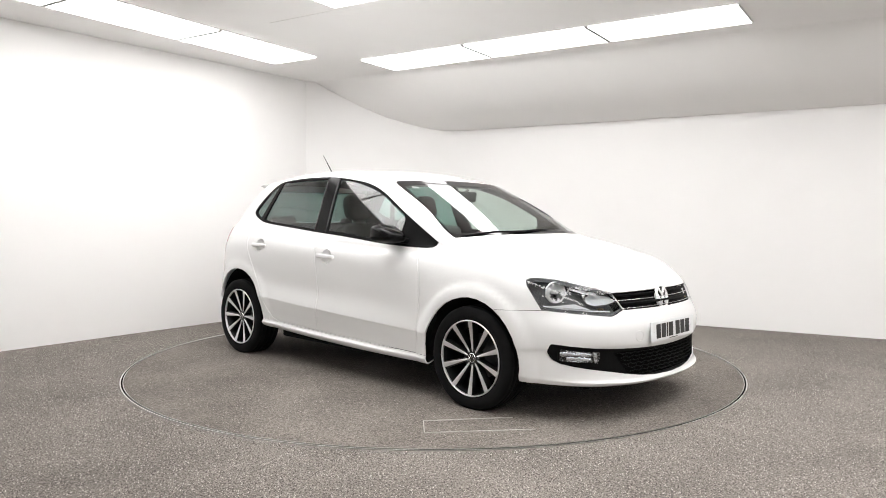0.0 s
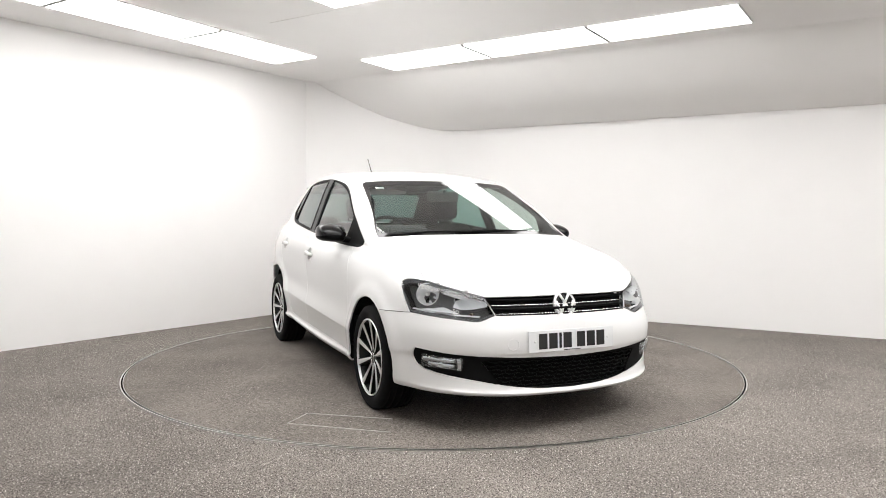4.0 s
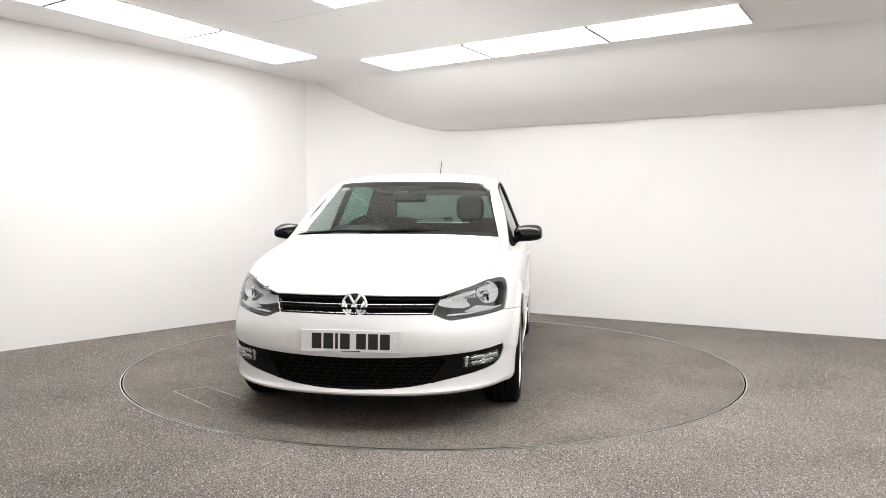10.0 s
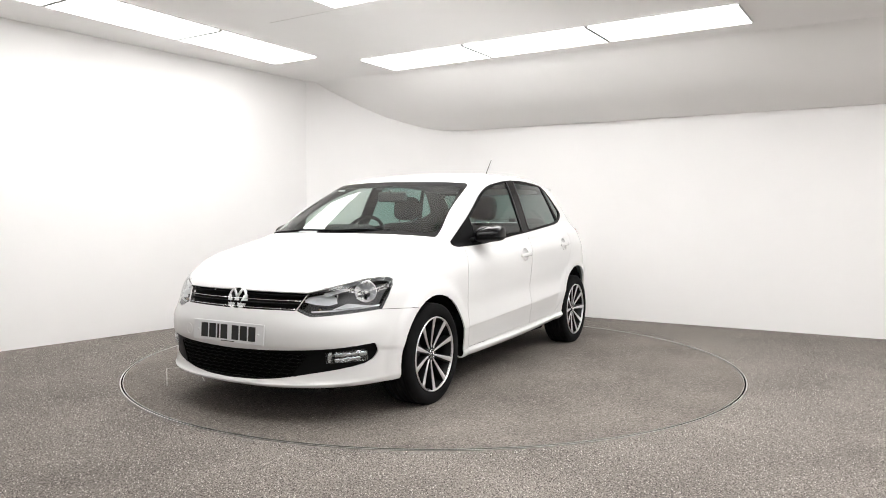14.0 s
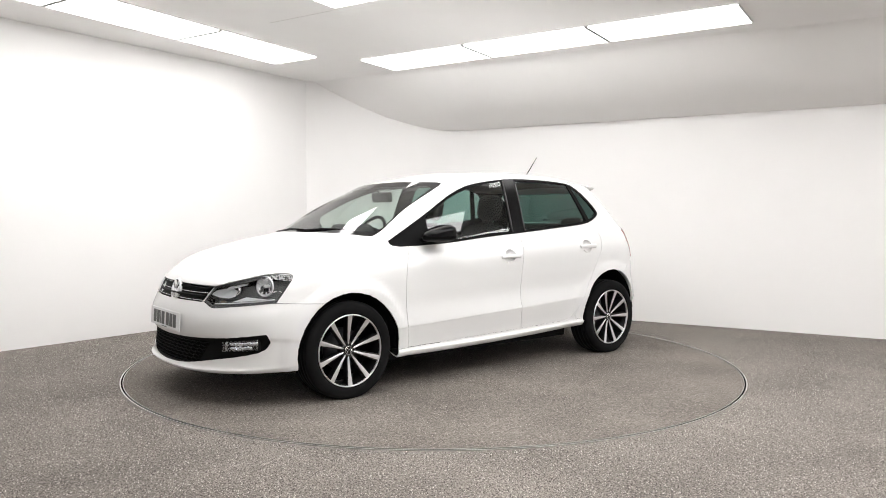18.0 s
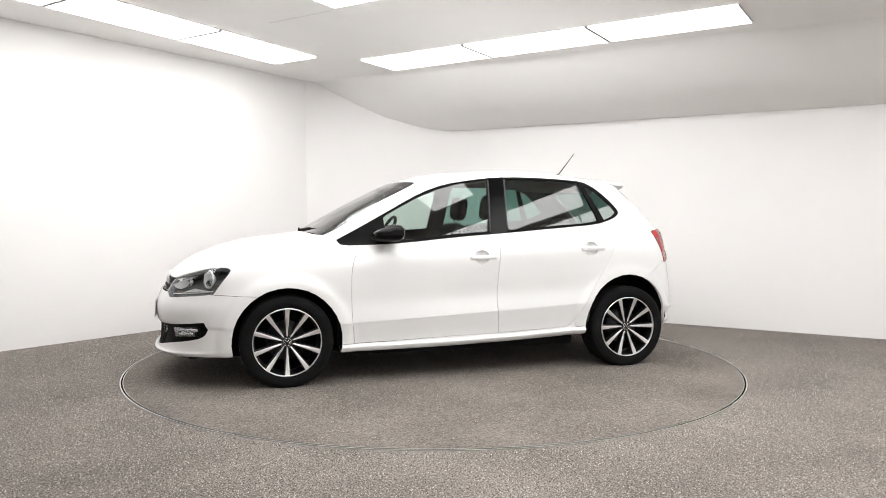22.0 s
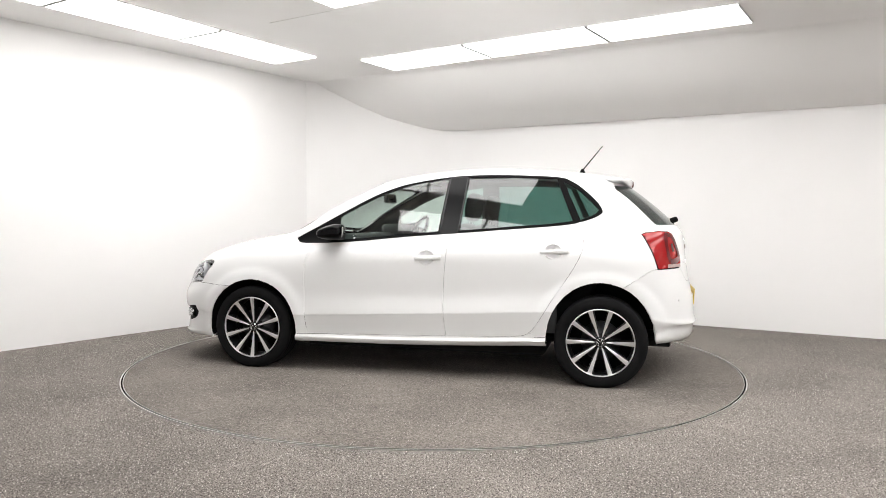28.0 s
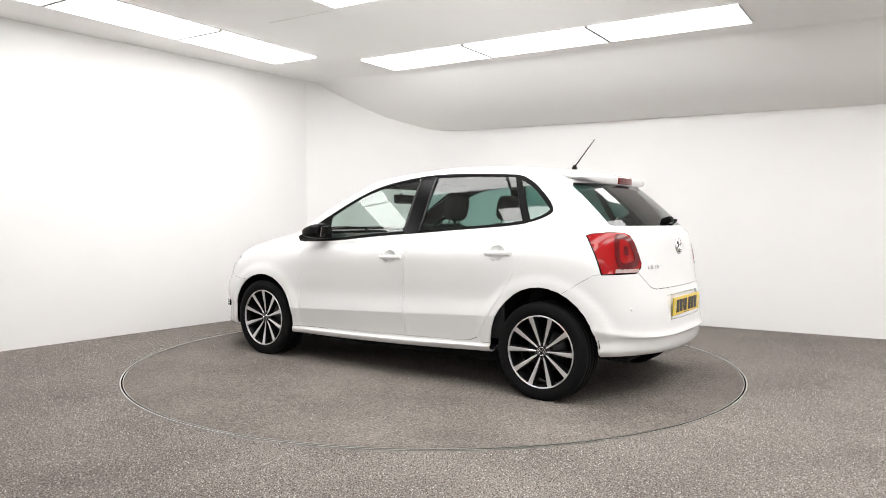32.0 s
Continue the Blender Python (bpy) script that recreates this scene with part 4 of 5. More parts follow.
def build_interior(car, panels):
    opaque = [f for k in ("body_side", "roof_rail", "front_wing", "front_door", "rear_door", "tailgate", "bonnet", "roof", "sill", "front_bumper", "window_surround", "pillar_cover", "tail_lamp") for f in panels[k]]
    roof_in = [f for f in opaque if sum(c.z for c, _ in f) / len(f) > 1.34]
    rest = [f for f in opaque if sum(c.z for c, _ in f) / len(f) <= 1.34]
    part("inner_shell", panel_mesh(rest, 0, offset=-0.011), SHELL, car, "dark inner lining of the body")
    part("headliner", panel_mesh(roof_in, 0, offset=-0.03), LINER, car, "grey cloth headliner")
    # assumed underbody, added and set low to deepen the shade under the car
    part("floor_pan", box(-0.86, 0.86, -0.66, 0.66, 0.160, 0.245, 0.01, 1), SHELL, car, smooth=False)
    part("front_undertray", box(0.80, 1.84, -0.54, 0.54, 0.165, 0.235, 0.01, 1), SHELL, car, smooth=False)
    part("rear_underfloor", box(-1.68, -0.80, -0.56, 0.56, 0.240, 0.290, 0.01, 1), SHELL, car, smooth=False)
    part("rear_axle_beam", rod([(-1.235, -0.60, 0.25), (-1.16, -0.45, 0.215), (-1.16, 0.45, 0.215), (-1.235, 0.60, 0.25)], 0.045, 10), SHELL, car)
    part("exhaust_silencer", soft_block(0.24, 0.46, 0.11, 0.05, pose(-1.52, 0.22, 0.275)), SHELL, car, "dark exhaust silencer")
    part("bulkhead", box(0.86, 0.90, -0.70, 0.70, 0.23, 0.90), SHELL, car, smooth=False)
    # dashboard with a rounded top, instrument hood on the right-hand side
    dash = part("dashboard", soft_block(0.50, 1.36, 0.36, 0.09, pose(0.70, 0, 0.78, 0, 3)), DASH, car, "dark grey soft dashboard")
    part("cowl_shelf", box(0.72, 1.06, -0.62, 0.62, 0.90, 0.945, 0.02), DASH, dash)
    part("instrument_hood", soft_block(0.20, 0.36, 0.12, 0.05, pose(0.50, -0.35, 0.975)), DASH, dash)
    part("air_vent", box(0.445, 0.46, -0.12, 0.12, 0.86, 0.93, 0.01), GLOSS_BLACK, dash)
    wheel_m = pose(0.34, -0.35, 0.93, 0, 62, 0)
    ring = bmesh.new()
    rings = []
    for i in range(40):
        a = 2 * math.pi * i / 40
        rings.append([ring.verts.new(((0.182 + 0.014 * math.cos(b)) * math.cos(a), (0.182 + 0.014 * math.cos(b)) * math.sin(a), 0.014 * math.sin(b))) for b in [2 * math.pi * k / 8 for k in range(8)]])
    for i in range(40):
        p, q = rings[i], rings[(i + 1) % 40]
        for k in range(8):
            ring.faces.new((p[k], q[k], q[(k + 1) % 8], p[(k + 1) % 8]))
    sw = part("steering_wheel", moved(ring, wheel_m), TRIM, car, "black leather steering wheel")
    part("airbag_pad", moved(soft_block(0.16, 0.15, 0.06, 0.025), wheel_m), TRIM, sw)
    for a in (90, -90, 0):
        part("wheel_spoke", moved(box(0.05, 0.175, -0.018, 0.018, -0.012, 0.004, 0.005), wheel_m @ pose(0, 0, 0, 0, 0, a)), TRIM, sw)
    part("steering_column", rod([(0.37, -0.35, 0.92), (0.60, -0.35, 0.80)], 0.035, 12), DASH, sw)
    for y in (0.36, -0.36):
        seat(car, 0.05, y)
    bench = part("rear_bench", soft_block(0.50, 1.22, 0.18, 0.06, pose(-0.86, 0, 0.48, 0, -6)), CLOTH, car, "dark cloth rear bench")
    part("rear_backrest", soft_block(0.14, 1.22, 0.56, 0.05, pose(-1.16, 0, 0.76, 0, -18)), CLOTH, bench)
    for y in (0.38, -0.38):
        part("rear_headrest", cushion(0.10, 0.26, 0.16, pose(-1.27, y, 1.01, 0, -10), 0.55), CLOTH, bench)
    part("parcel_shelf", box(-1.62, -1.25, -0.50, 0.50, 0.965, 0.985, 0.008), SHELL, car, smooth=False)
    rear_view = part("interior_mirror", soft_block(0.035, 0.24, 0.075, 0.02, pose(0.455, 0, 1.238, 0, 8)), DASH, car, "dark interior mirror")
    part("mirror_face", moved(box(-0.0195, -0.0185, -0.105, 0.105, -0.027, 0.027), pose(0.455, 0, 1.238, 0, 8)), MIRROR, rear_view, smooth=False)
    part("mirror_stalk", rod([(0.46, 0, 1.26), (0.49, 0, 1.285)], 0.009), DASH, rear_view)
    for s in (1, -1):
        part("sun_visor", soft_block(0.14, 0.34, 0.016, 0.006, pose(0.21, 0.28 * s, 1.338, 0, 14)), LINER, car)
        # door cards up to the window foot
        part("door_card", box(-0.20, 0.75, 0.745 if s > 0 else -0.765, 0.765 if s > 0 else -0.745, 0.30, 0.88, 0.01), DASH, car)
        part("door_card", box(-0.95, -0.24, 0.745 if s > 0 else -0.765, 0.765 if s > 0 else -0.745, 0.33, 0.92, 0.01), DASH, car)


def headlight(parent, faces, s):
    """Clear lens over a grey housing with a large bright bowl, a small projector, a pale blade and wedge and an amber bulb."""
    shell = part("headlight", panel_mesh(faces, s, offset=-0.070), BEZEL, parent, "headlight with a clear lens, round reflector bowl and grey bezel")
    part("lens", panel_mesh(faces, s, 0.0015, 0.006, offset=-0.001), CLEAR, shell, "clear lens")

    def behind(y, z, deep):
        p = on_skin((3, y, z), (-1, 0, 0))
        return Vector((p.x - deep * 0.87, (p.y - deep * 0.5) * s, z))

    def across(u, z, deep):
        # u runs across the corner from the nose to the side
        p = on_skin((2 - u / 2, 2 + u / 2, z), (-0.7071, -0.7071, 0))
        return Vector((p.x - deep * 0.7071, (p.y - deep * 0.7071) * s, p.z - deep * 0.15))

    # dark rim that follows the outline, broad along the top and at the outer end
    rim = bmesh.new()
    mid_u, mid_z = -1.17, 0.66
    rows = []
    for u, z in HEADLIGHT:
        broad = 0.020 if z > 0.70 or u > -0.9 else 0.010
        du, dz = mid_u - u, mid_z - z
        iu, iz = u + du / (abs(du) + 1e-6) * broad * min(1, abs(du) / 0.3), z + dz / (abs(dz) + 1e-6) * broad * min(1, abs(dz) / 0.06)
        rows.append([rim.verts.new(across(u + 0.004 * (1 if du > 0 else -1), z + 0.002 * (1 if dz > 0 else -1), 0.005)), rim.verts.new(across(iu, iz, 0.010)), rim.verts.new(across(iu, iz, 0.022))])
    for p, q in zip(rows, rows[1:] + rows[:1]):
        for k in range(2):
            rim.faces.new((p[k], p[k + 1], q[k + 1], q[k]))
    part("bezel_rim", rim, DARK_BEZEL, shell, "dark bezel rim", smooth=False)
    out = Vector((0.90, 0.42 * s, 0.05)).normalized()
    turn = out.to_track_quat("Y", "Z").to_matrix().to_4x4()
    m = Matrix.Translation(behind(0.684, 0.690, 0.045)) @ turn
    r = 0.055
    bowl = part("reflector", moved(lathe([(0.008, -0.045), (r * 0.45, -0.040), (r * 0.75, -0.026), (r * 0.93, -0.008), (r, 0.0), (r * 1.05, 0.003), (r * 1.08, -0.01)], 36), m), BRIGHT, shell, "bright reflector bowl")
    part("bulb_cap", moved(lathe([(0.0001, 0.004), (r * 0.20, -0.004), (r * 0.22, -0.04)], 16), m), SATIN, bowl)
    part("bulb_shield", moved(box(-0.008, 0.008, -0.03, -0.004, -0.044, 0.010, 0.004, 2), m), GLOSS_BLACK, bowl, "dark bulb shield")
    for k in range(8):
        a = 2 * math.pi * (k + 0.5) / 8
        part("reflector_facet", moved(box(0.026, 0.048, -0.024, -0.020, -0.006, 0.006, 0.002, 1), m @ Matrix.Rotation(a, 4, "Y") @ pose(0, 0, 0, 0, 0, 35)), BRIGHT, bowl)
    m = Matrix.Translation(behind(0.555, 0.664, 0.045)) @ turn
    r = 0.030
    eye = part("projector", moved(lathe([(0.0001, -0.012), (r * 0.5, -0.014), (r * 0.85, -0.022), (r, -0.03)], 24), m), GLOSS_BLACK, shell, "dark projector")
    part("projector_ring", moved(lathe([(r * 0.86, -0.008), (r * 0.9, 0.0), (r, 0.002), (r * 1.05, -0.02)], 28), m), CHROME, eye)

    def fin(points, mat, name, label, slant=0.02):
        # (across, low z, high z) points; the top edge lies deeper than the foot
        bm = bmesh.new()
        rows = [[bm.verts.new(across(u, lo, 0.014)), bm.verts.new(across(u, hi, 0.014 + slant))] for u, lo, hi in points]
        for p, q in zip(rows, rows[1:]):
            bm.faces.new((p[0], q[0], q[1], p[1]))
        bmesh.ops.solidify(bm, geom=bm.faces[:], thickness=0.003)
        bmesh.ops.recalc_face_normals(bm, faces=bm.faces[:])
        part(name, bm, mat, shell, label, smooth=False)

    fin(((-1.46, 0.588, 0.596), (-1.30, 0.594, 0.602), (-1.10, 0.606, 0.614), (-0.95, 0.618, 0.626)), PALE, "bezel_blade", "pale metallic blade", 0.008)
    fin(((-1.30, 0.604, 0.608), (-1.19, 0.610, 0.636), (-1.08, 0.616, 0.628), (-1.00, 0.620, 0.622)), PALE, "bezel_fin", "pale metallic fin", 0.03)
    fin(((-1.500, 0.640, 0.662), (-1.42, 0.628, 0.674), (-1.33, 0.624, 0.684), (-1.27, 0.636, 0.668)), PALE, "bezel_wedge", "silver wedge", 0.03)
    fin(((-1.36, 0.668, 0.688), (-1.27, 0.684, 0.702), (-1.18, 0.700, 0.712)), PALE, "bezel_brow", "silver brow strip", 0.02)
    part("indicator_bulb", moved(lathe([(0.0001, 0.010), (0.007, 0.006), (0.009, -0.01), (0.008, -0.03)], 16), Matrix.Translation(across(-1.40, 0.603, 0.03)) @ turn), AMBER, shell, "amber indicator bulb")


def fog_lamp(parent, s):
    """A slim lamp with a fluted bright reflector under a clear lens, let into the end of the lower intake."""
    p = on_skin((3, 0.640, 0.362), (-1, 0, 0))
    out = Vector((0.78, 0.62 * s, 0.0)).normalized()
    m = Matrix.Translation((p.x - 0.002, 0.640 * s, 0.360)) @ out.to_track_quat("X", "Z").to_matrix().to_4x4() @ pose(0, 0, 0, 5 * s)

    def bent(bm):
        # the lamp follows the bumper's curve
        for v in bm.verts:
            v.co.x -= 1.25 * v.co.y**2
        return moved(bm, m)

    def block(*size):
        bm = box(*size)
        bmesh.ops.subdivide_edges(bm, edges=[e for e in bm.edges if abs(e.verts[0].co.y - e.verts[1].co.y) > 0.05], cuts=8)
        return bm

    lamp = part("fog_lamp", bent(block(-0.05, 0.002, -0.114, 0.114, -0.034, 0.034, 0.012)), TRIM, parent, "fog lamp with a clear lens and fluted reflector")
    bowl = moved(lathe([(0.004, -0.016), (0.014, -0.012), (0.021, -0.002), (0.025, 0.004)], 24), m @ Matrix.Translation((0.007, 0.0, 0)) @ Matrix.Rotation(-math.pi / 2, 4, "Z"))
    part("reflector", bowl, CHROME, lamp)
    # small bright beads in two rows, a broad bright end towards the nose and a tapered one outside
    rng = random.Random(4)
    y = -0.062
    while y < 0.062:
        w = rng.uniform(0.010, 0.019)
        for z in (-0.012, 0.010):
            h = rng.uniform(0.016, 0.024)
            part("reflector_flute", bent(cushion(0.012, w * 1.25, h, Matrix.Translation((0.005, (y + w / 2) * s, z + rng.uniform(-0.003, 0.003))) @ pose(0, 0, 0, rng.uniform(-25, 25), 0, rng.uniform(-15, 15)), 0.8)), SILVER, lamp)
        y += w
    nose = box(0.001, 0.007, -0.112, -0.078, -0.027, 0.027, 0.004, 2)
    for v in nose.verts:
        v.co.y += 0.25 * (v.co.z - 0.0)
    part("bright_end", bent(moved(nose, Matrix.Diagonal((1, s, 1, 1)))), SILVER, lamp, "bright end piece")
    part("outer_reflector", bent(cushion(0.012, 0.040, 0.024, Matrix.Translation((0.004, 0.088 * s, 0.006)), 0.6)), SILVER, lamp)
    part("lens", bent(block(0.012, 0.015, -0.110, 0.110, -0.030, 0.030, 0.0014, 1)), CLEAR, lamp)


def grille(car):
    """Bright and black bars of the upper grille and the honeycomb of the lower intake."""
    for z, reach, deep, r, mat, name in ((0.645, 0.41, 0.008, 0.0021, CHROME, "chrome_bar"), (0.603, 0.395, 0.010, 0.0016, CHROME, "chrome_bar"), (0.668, 0.42, 0.018, 0.008, GRILLE_BLACK, "grille_slat"), (0.624, 0.40, 0.018, 0.008, GRILLE_BLACK, "grille_slat")):
        part(name, rod([(front_x(y, z) - deep, y, z) for y in np.linspace(-reach, reach, 25)], r, 6), mat, car)
    for k in range(7):
        z = 0.245 + 0.0195 * k
        half = 0.365 + 0.10 * k / 6
        n = int(2 * half / 0.029)
        ys = [-half + 2 * half * i / n for i in range(n + 1)]
        line = [(front_x(y, z) - 0.012, y, z + 0.0035 * (1 if (i + k) % 2 else -1)) for i, y in enumerate(ys)]
        bars = [rod(line, 0.0030, 5)]
        if k < 6:
            for i, y in enumerate(ys[1:-1], 1):
                if (i + k) % 2:
                    bars.append(rod([(front_x(y, z) - 0.012, y, z + 0.0035), (front_x(y, z + 0.0195) - 0.012, y, z + 0.016)], 0.0028, 4))
        part("grille_bar", joined(*bars), GRILLE_BLACK, car)


def spoiler(parent):
    """The painted lip that carries the roof line out over the rear window, with its brake light."""
    bm = bmesh.new()
    rows = []
    for i in range(29):
        t = -1 + 2 * i / 28
        y = 0.535 * t
        e = abs(t) ** 5
        k = 1 - 0.90 * e
        x0, x1 = -1.23 - 0.02 * (1 - e), -1.426 + 0.060 * e + 0.012 * t * t
        z1 = 1.358 - 0.012 * e
        top = on_skin((x0, y * 0.97, 3), (0, 0, -1)).z
        mid = max(on_skin(((x0 + x1) / 2, y * 0.95, 3), (0, 0, -1)).z + 0.004, (top + z1) / 2 + 0.006)
        rows.append([bm.verts.new(p) for p in ((x0, y, top + 0.001), (x0 * 0.5 + x1 * 0.5, y, mid), (x1 + 0.014, y, z1 + 0.003), (x1 + 0.002, y, z1 - 0.003 * k), (x1, y, z1 - 0.010 * k), (x1 + 0.004, y, z1 - 0.046 * k), (x1 + 0.012, y, z1 - 0.053 * k), (x1 + 0.09, y, z1 - 0.053 * k), (x0, y, top - 0.02 * k))])
    for p, q in zip(rows, rows[1:]):
        for k in range(9):
            bm.faces.new((p[k], p[(k + 1) % 9], q[(k + 1) % 9], q[k]))
    bm.faces.new(rows[0])
    bm.faces.new(rows[-1][::-1])
    bmesh.ops.recalc_face_normals(bm, faces=bm.faces[:])
    lip = part("roof_spoiler", bm, PAINT, parent, "white painted roof spoiler")
    lamp = part("brake_light", box(-1.431, -1.39, -0.115, 0.115, 1.312, 1.355, 0.006), DARK_RED, lip, "red high brake light")
    part("brake_light_strip", box(-1.4325, -1.42, -0.105, 0.105, 1.326, 1.340, 0.003), DARK_RED, lamp)


def cushion(sx, sy, sz, m, e=0.5):
    """A plump padded block with all its edges well rounded."""
    bm = bmesh.new()
    bmesh.ops.create_uvsphere(bm, u_segments=28, v_segments=18, radius=1)
    for v in bm.verts:
        v.co = Vector(tuple(math.copysign(abs(c) ** e, c) * h / 2 for c, h in zip(v.co, (sx, sy, sz))))
    return moved(bm, m)


def door_mirror(parent, s):
    """A door mirror: gloss-black cap over a matt lower case, on a short arm at the front corner of the side window."""
    m = pose(0.566, 0.850, 0.978, 0, 0, 8)
    flip = Matrix.Diagonal((1, s, 1, 1))

    def shell(squeeze):
        bm = bmesh.new()
        bmesh.ops.create_uvsphere(bm, u_segments=48, v_segments=28, radius=1)
        for v in bm.verts:
            x, y, z = (math.copysign(abs(c) ** e, c) for c, e in zip(v.co, (0.70 if v.co.x > 0 else 0.20, 0.45, 0.60)))
            front = max(0, x)
            k = 1 - 0.32 * front - 0.10 * max(0, y) - (0.10 * max(0, -y) if z > 0 else 0)
            up = 0.064 if z > 0 else 0.050
            v.co = Vector((x * (0.130 if x > 0 else 0.052), y * 0.097 * (1 - 0.14 * front), z * up * k - 0.012 * front + 0.006 * y)) * squeeze
        return bm

    def placed(bm, at):
        bm = moved(bm, flip @ at)
        if s < 0:
            bmesh.ops.reverse_faces(bm, faces=bm.faces[:])
        return bm

    cap, case = shell(1.0), shell(0.985)
    bmesh.ops.bisect_plane(cap, geom=cap.verts[:] + cap.edges[:] + cap.faces[:], plane_co=(0, 0, -0.010), plane_no=(0, 0, -1), clear_outer=True)
    bmesh.ops.bisect_plane(case, geom=case.verts[:] + case.edges[:] + case.faces[:], plane_co=(0, 0, 0.0), plane_no=(0, 0, 1), clear_outer=True)
    top = part("door_mirror", placed(cap, m), GLOSS_BLACK, parent, "gloss black door mirror")
    part("mirror_case", placed(case, m), TRIM, top, "matt black lower case")
    part("mirror_foot", placed(rod([(0.655, 0.735, 0.938), (0.640, 0.775, 0.944), (0.610, 0.810, 0.955)], 0.019, 12, 1.15), Matrix()), TRIM, top)
    part("mirror_glass", placed(box(-0.0030, 0.003, -0.072, 0.070, -0.030, 0.040, 0.002, 1), m @ pose(-0.0505, 0, 0.002, 0, -7, 9)), MIRROR, top, "mirror glass", smooth=False)


def door_handle(parent, x, z, s):
    """A body-coloured pull handle bridging a dished finger cup."""
    cup = bmesh.new()
    rings = []
    for k in range(7):
        f = k / 6 * 0.98
        ring = []
        for u, v in cup_outline(x, z, 0.0030):
            q = on_skin((u, 3, v), (0, -1, 0))
            w = 1 - f
            depth = 0.0007 + 0.026 * (1 - w * w) ** 0.6
            ring.append(cup.verts.new((x + (u - x) * w, s * (q.y - depth), z + (v - z) * w)))
        rings.append(ring)
    n = len(rings[0])
    for p, q in zip(rings, rings[1:]):
        for k in range(n):
            cup.faces.new((p[k], p[(k + 1) % n], q[(k + 1) % n], q[k]))
    cup.faces.new(rings[-1])
    bmesh.ops.recalc_face_normals(cup, faces=cup.faces[:])
    if sum(f.normal.y for f in cup.faces) * s < 0:
        bmesh.ops.reverse_faces(cup, faces=cup.faces[:])
    part("handle_cup", cup, PAINT, parent, "dished finger cup")
    y = on_skin((x, 3, z), (0, -1, 0)).y
    grip = box(-0.096, 0.096, -0.012, 0.012, -0.0155, 0.0155, 0.0115, 3)
    for v in grip.verts:
        t = v.co.x / 0.096
        v.co.y += -0.020 * t * t
        v.co.z *= 1 - 0.15 * max(0, t)
    m = Matrix.Translation((x - 0.010, s * (y + 0.018), z - 0.003))
    if s < 0:
        m = m @ Matrix.Diagonal((1, -1, 1, 1))
        bmesh.ops.reverse_faces(grip, faces=grip.faces[:])
    part("door_handle", moved(grip, m @ pose(0, 0, 0, 0, 2, 0)), PAINT, parent, "white painted pull handle")


def wiper(parent, pivot, tip, lift=0.012):
    a, b = Vector(pivot), Vector(tip)
    arm = part("wiper", rod([a + Vector((0, 0, lift)), a.lerp(b, 0.5) + Vector((0, 0, lift + 0.012)), b + Vector((0, 0, lift))], 0.008, 8, 0.6), TRIM, parent, "black windscreen wiper")
    part("wiper_cap", moved(lathe([(0.0001, 0.022), (0.016, 0.018), (0.02, 0)], 16), Matrix.Translation(a) @ Matrix.Rotation(math.pi / 2, 4, "X")), TRIM, arm)
    return arm


def tail_lamp(parent, faces, s):
    """A red lamp that wraps round the corner, with a darker inner loop and a clear strip at its foot."""
    lamp = part("tail_lamp", panel_mesh(faces, s, 0.0075, 0.012, offset=0.003), RED, parent, "glossy red tail lamp")

    part("lamp_seal", panel_mesh(faces, s, offset=0.001), TRIM, lamp, "black seal round the lamp")

    def on_lamp(u, z, lift):
        # u runs across the corner from the side to the tail
        o = Vector((-1.0 + u / 2, 1.0 + u / 2, z))
        p = on_skin(o + Vector((-2, 2, 0)), (0.7071, -0.7071, 0))
        return Vector((p.x - lift, (p.y + lift) * s, p.z))

    def band(path, wide, mat, name, label):
        bm = bmesh.new()
        rows = []
        for (u0, z0), (u1, z1) in path:
            rows.append([bm.verts.new(on_lamp(u0 + (u1 - u0) * k / 3, z0 + (z1 - z0) * k / 3, wide)) for k in range(4)])
        for p, q in zip(rows, rows[1:]):
            for k in range(3):
                bm.faces.new((p[k], p[k + 1], q[k + 1], q[k]))
        bmesh.ops.recalc_face_normals(bm, faces=bm.faces[:])
        if bm.faces[0].normal.dot(Vector((-1, s, 0))) < 0:
            bmesh.ops.reverse_faces(bm, faces=bm.faces[:])
        part(name, bm, mat, lamp, label)

    band([((u, 0.774), (u - 0.004, 0.795)) for u in (-0.96, -1.01, -1.06, -1.11, -1.16, -1.19)], 0.0055, CLEAR_GREY, "reversing_lens", "clear reversing lens")
    loop_out = [(-0.985, 0.985), (-1.11, 0.982), (-1.165, 0.925), (-1.205, 0.845), (-1.16, 0.806), (-0.985, 0.806)]
    loop_in = [(-1.025, 0.960), (-1.09, 0.958), (-1.125, 0.92), (-1.155, 0.86), (-1.13, 0.838), (-1.02, 0.838)]
    loop_out, loop_in = curve_through(loop_out, 4, True), curve_through(loop_in, 4, True)
    band(list(zip(loop_out, loop_in)) + [(loop_out[0], loop_in[0])], 0.0055, DARK_RED, "inner_loop", "darker red light loop")
    band([((u, 0.875), (u, 0.925)) for u in (-1.055, -1.075, -1.095)], 0.006, DARK_RED, "lamp_core", "dark lamp core")


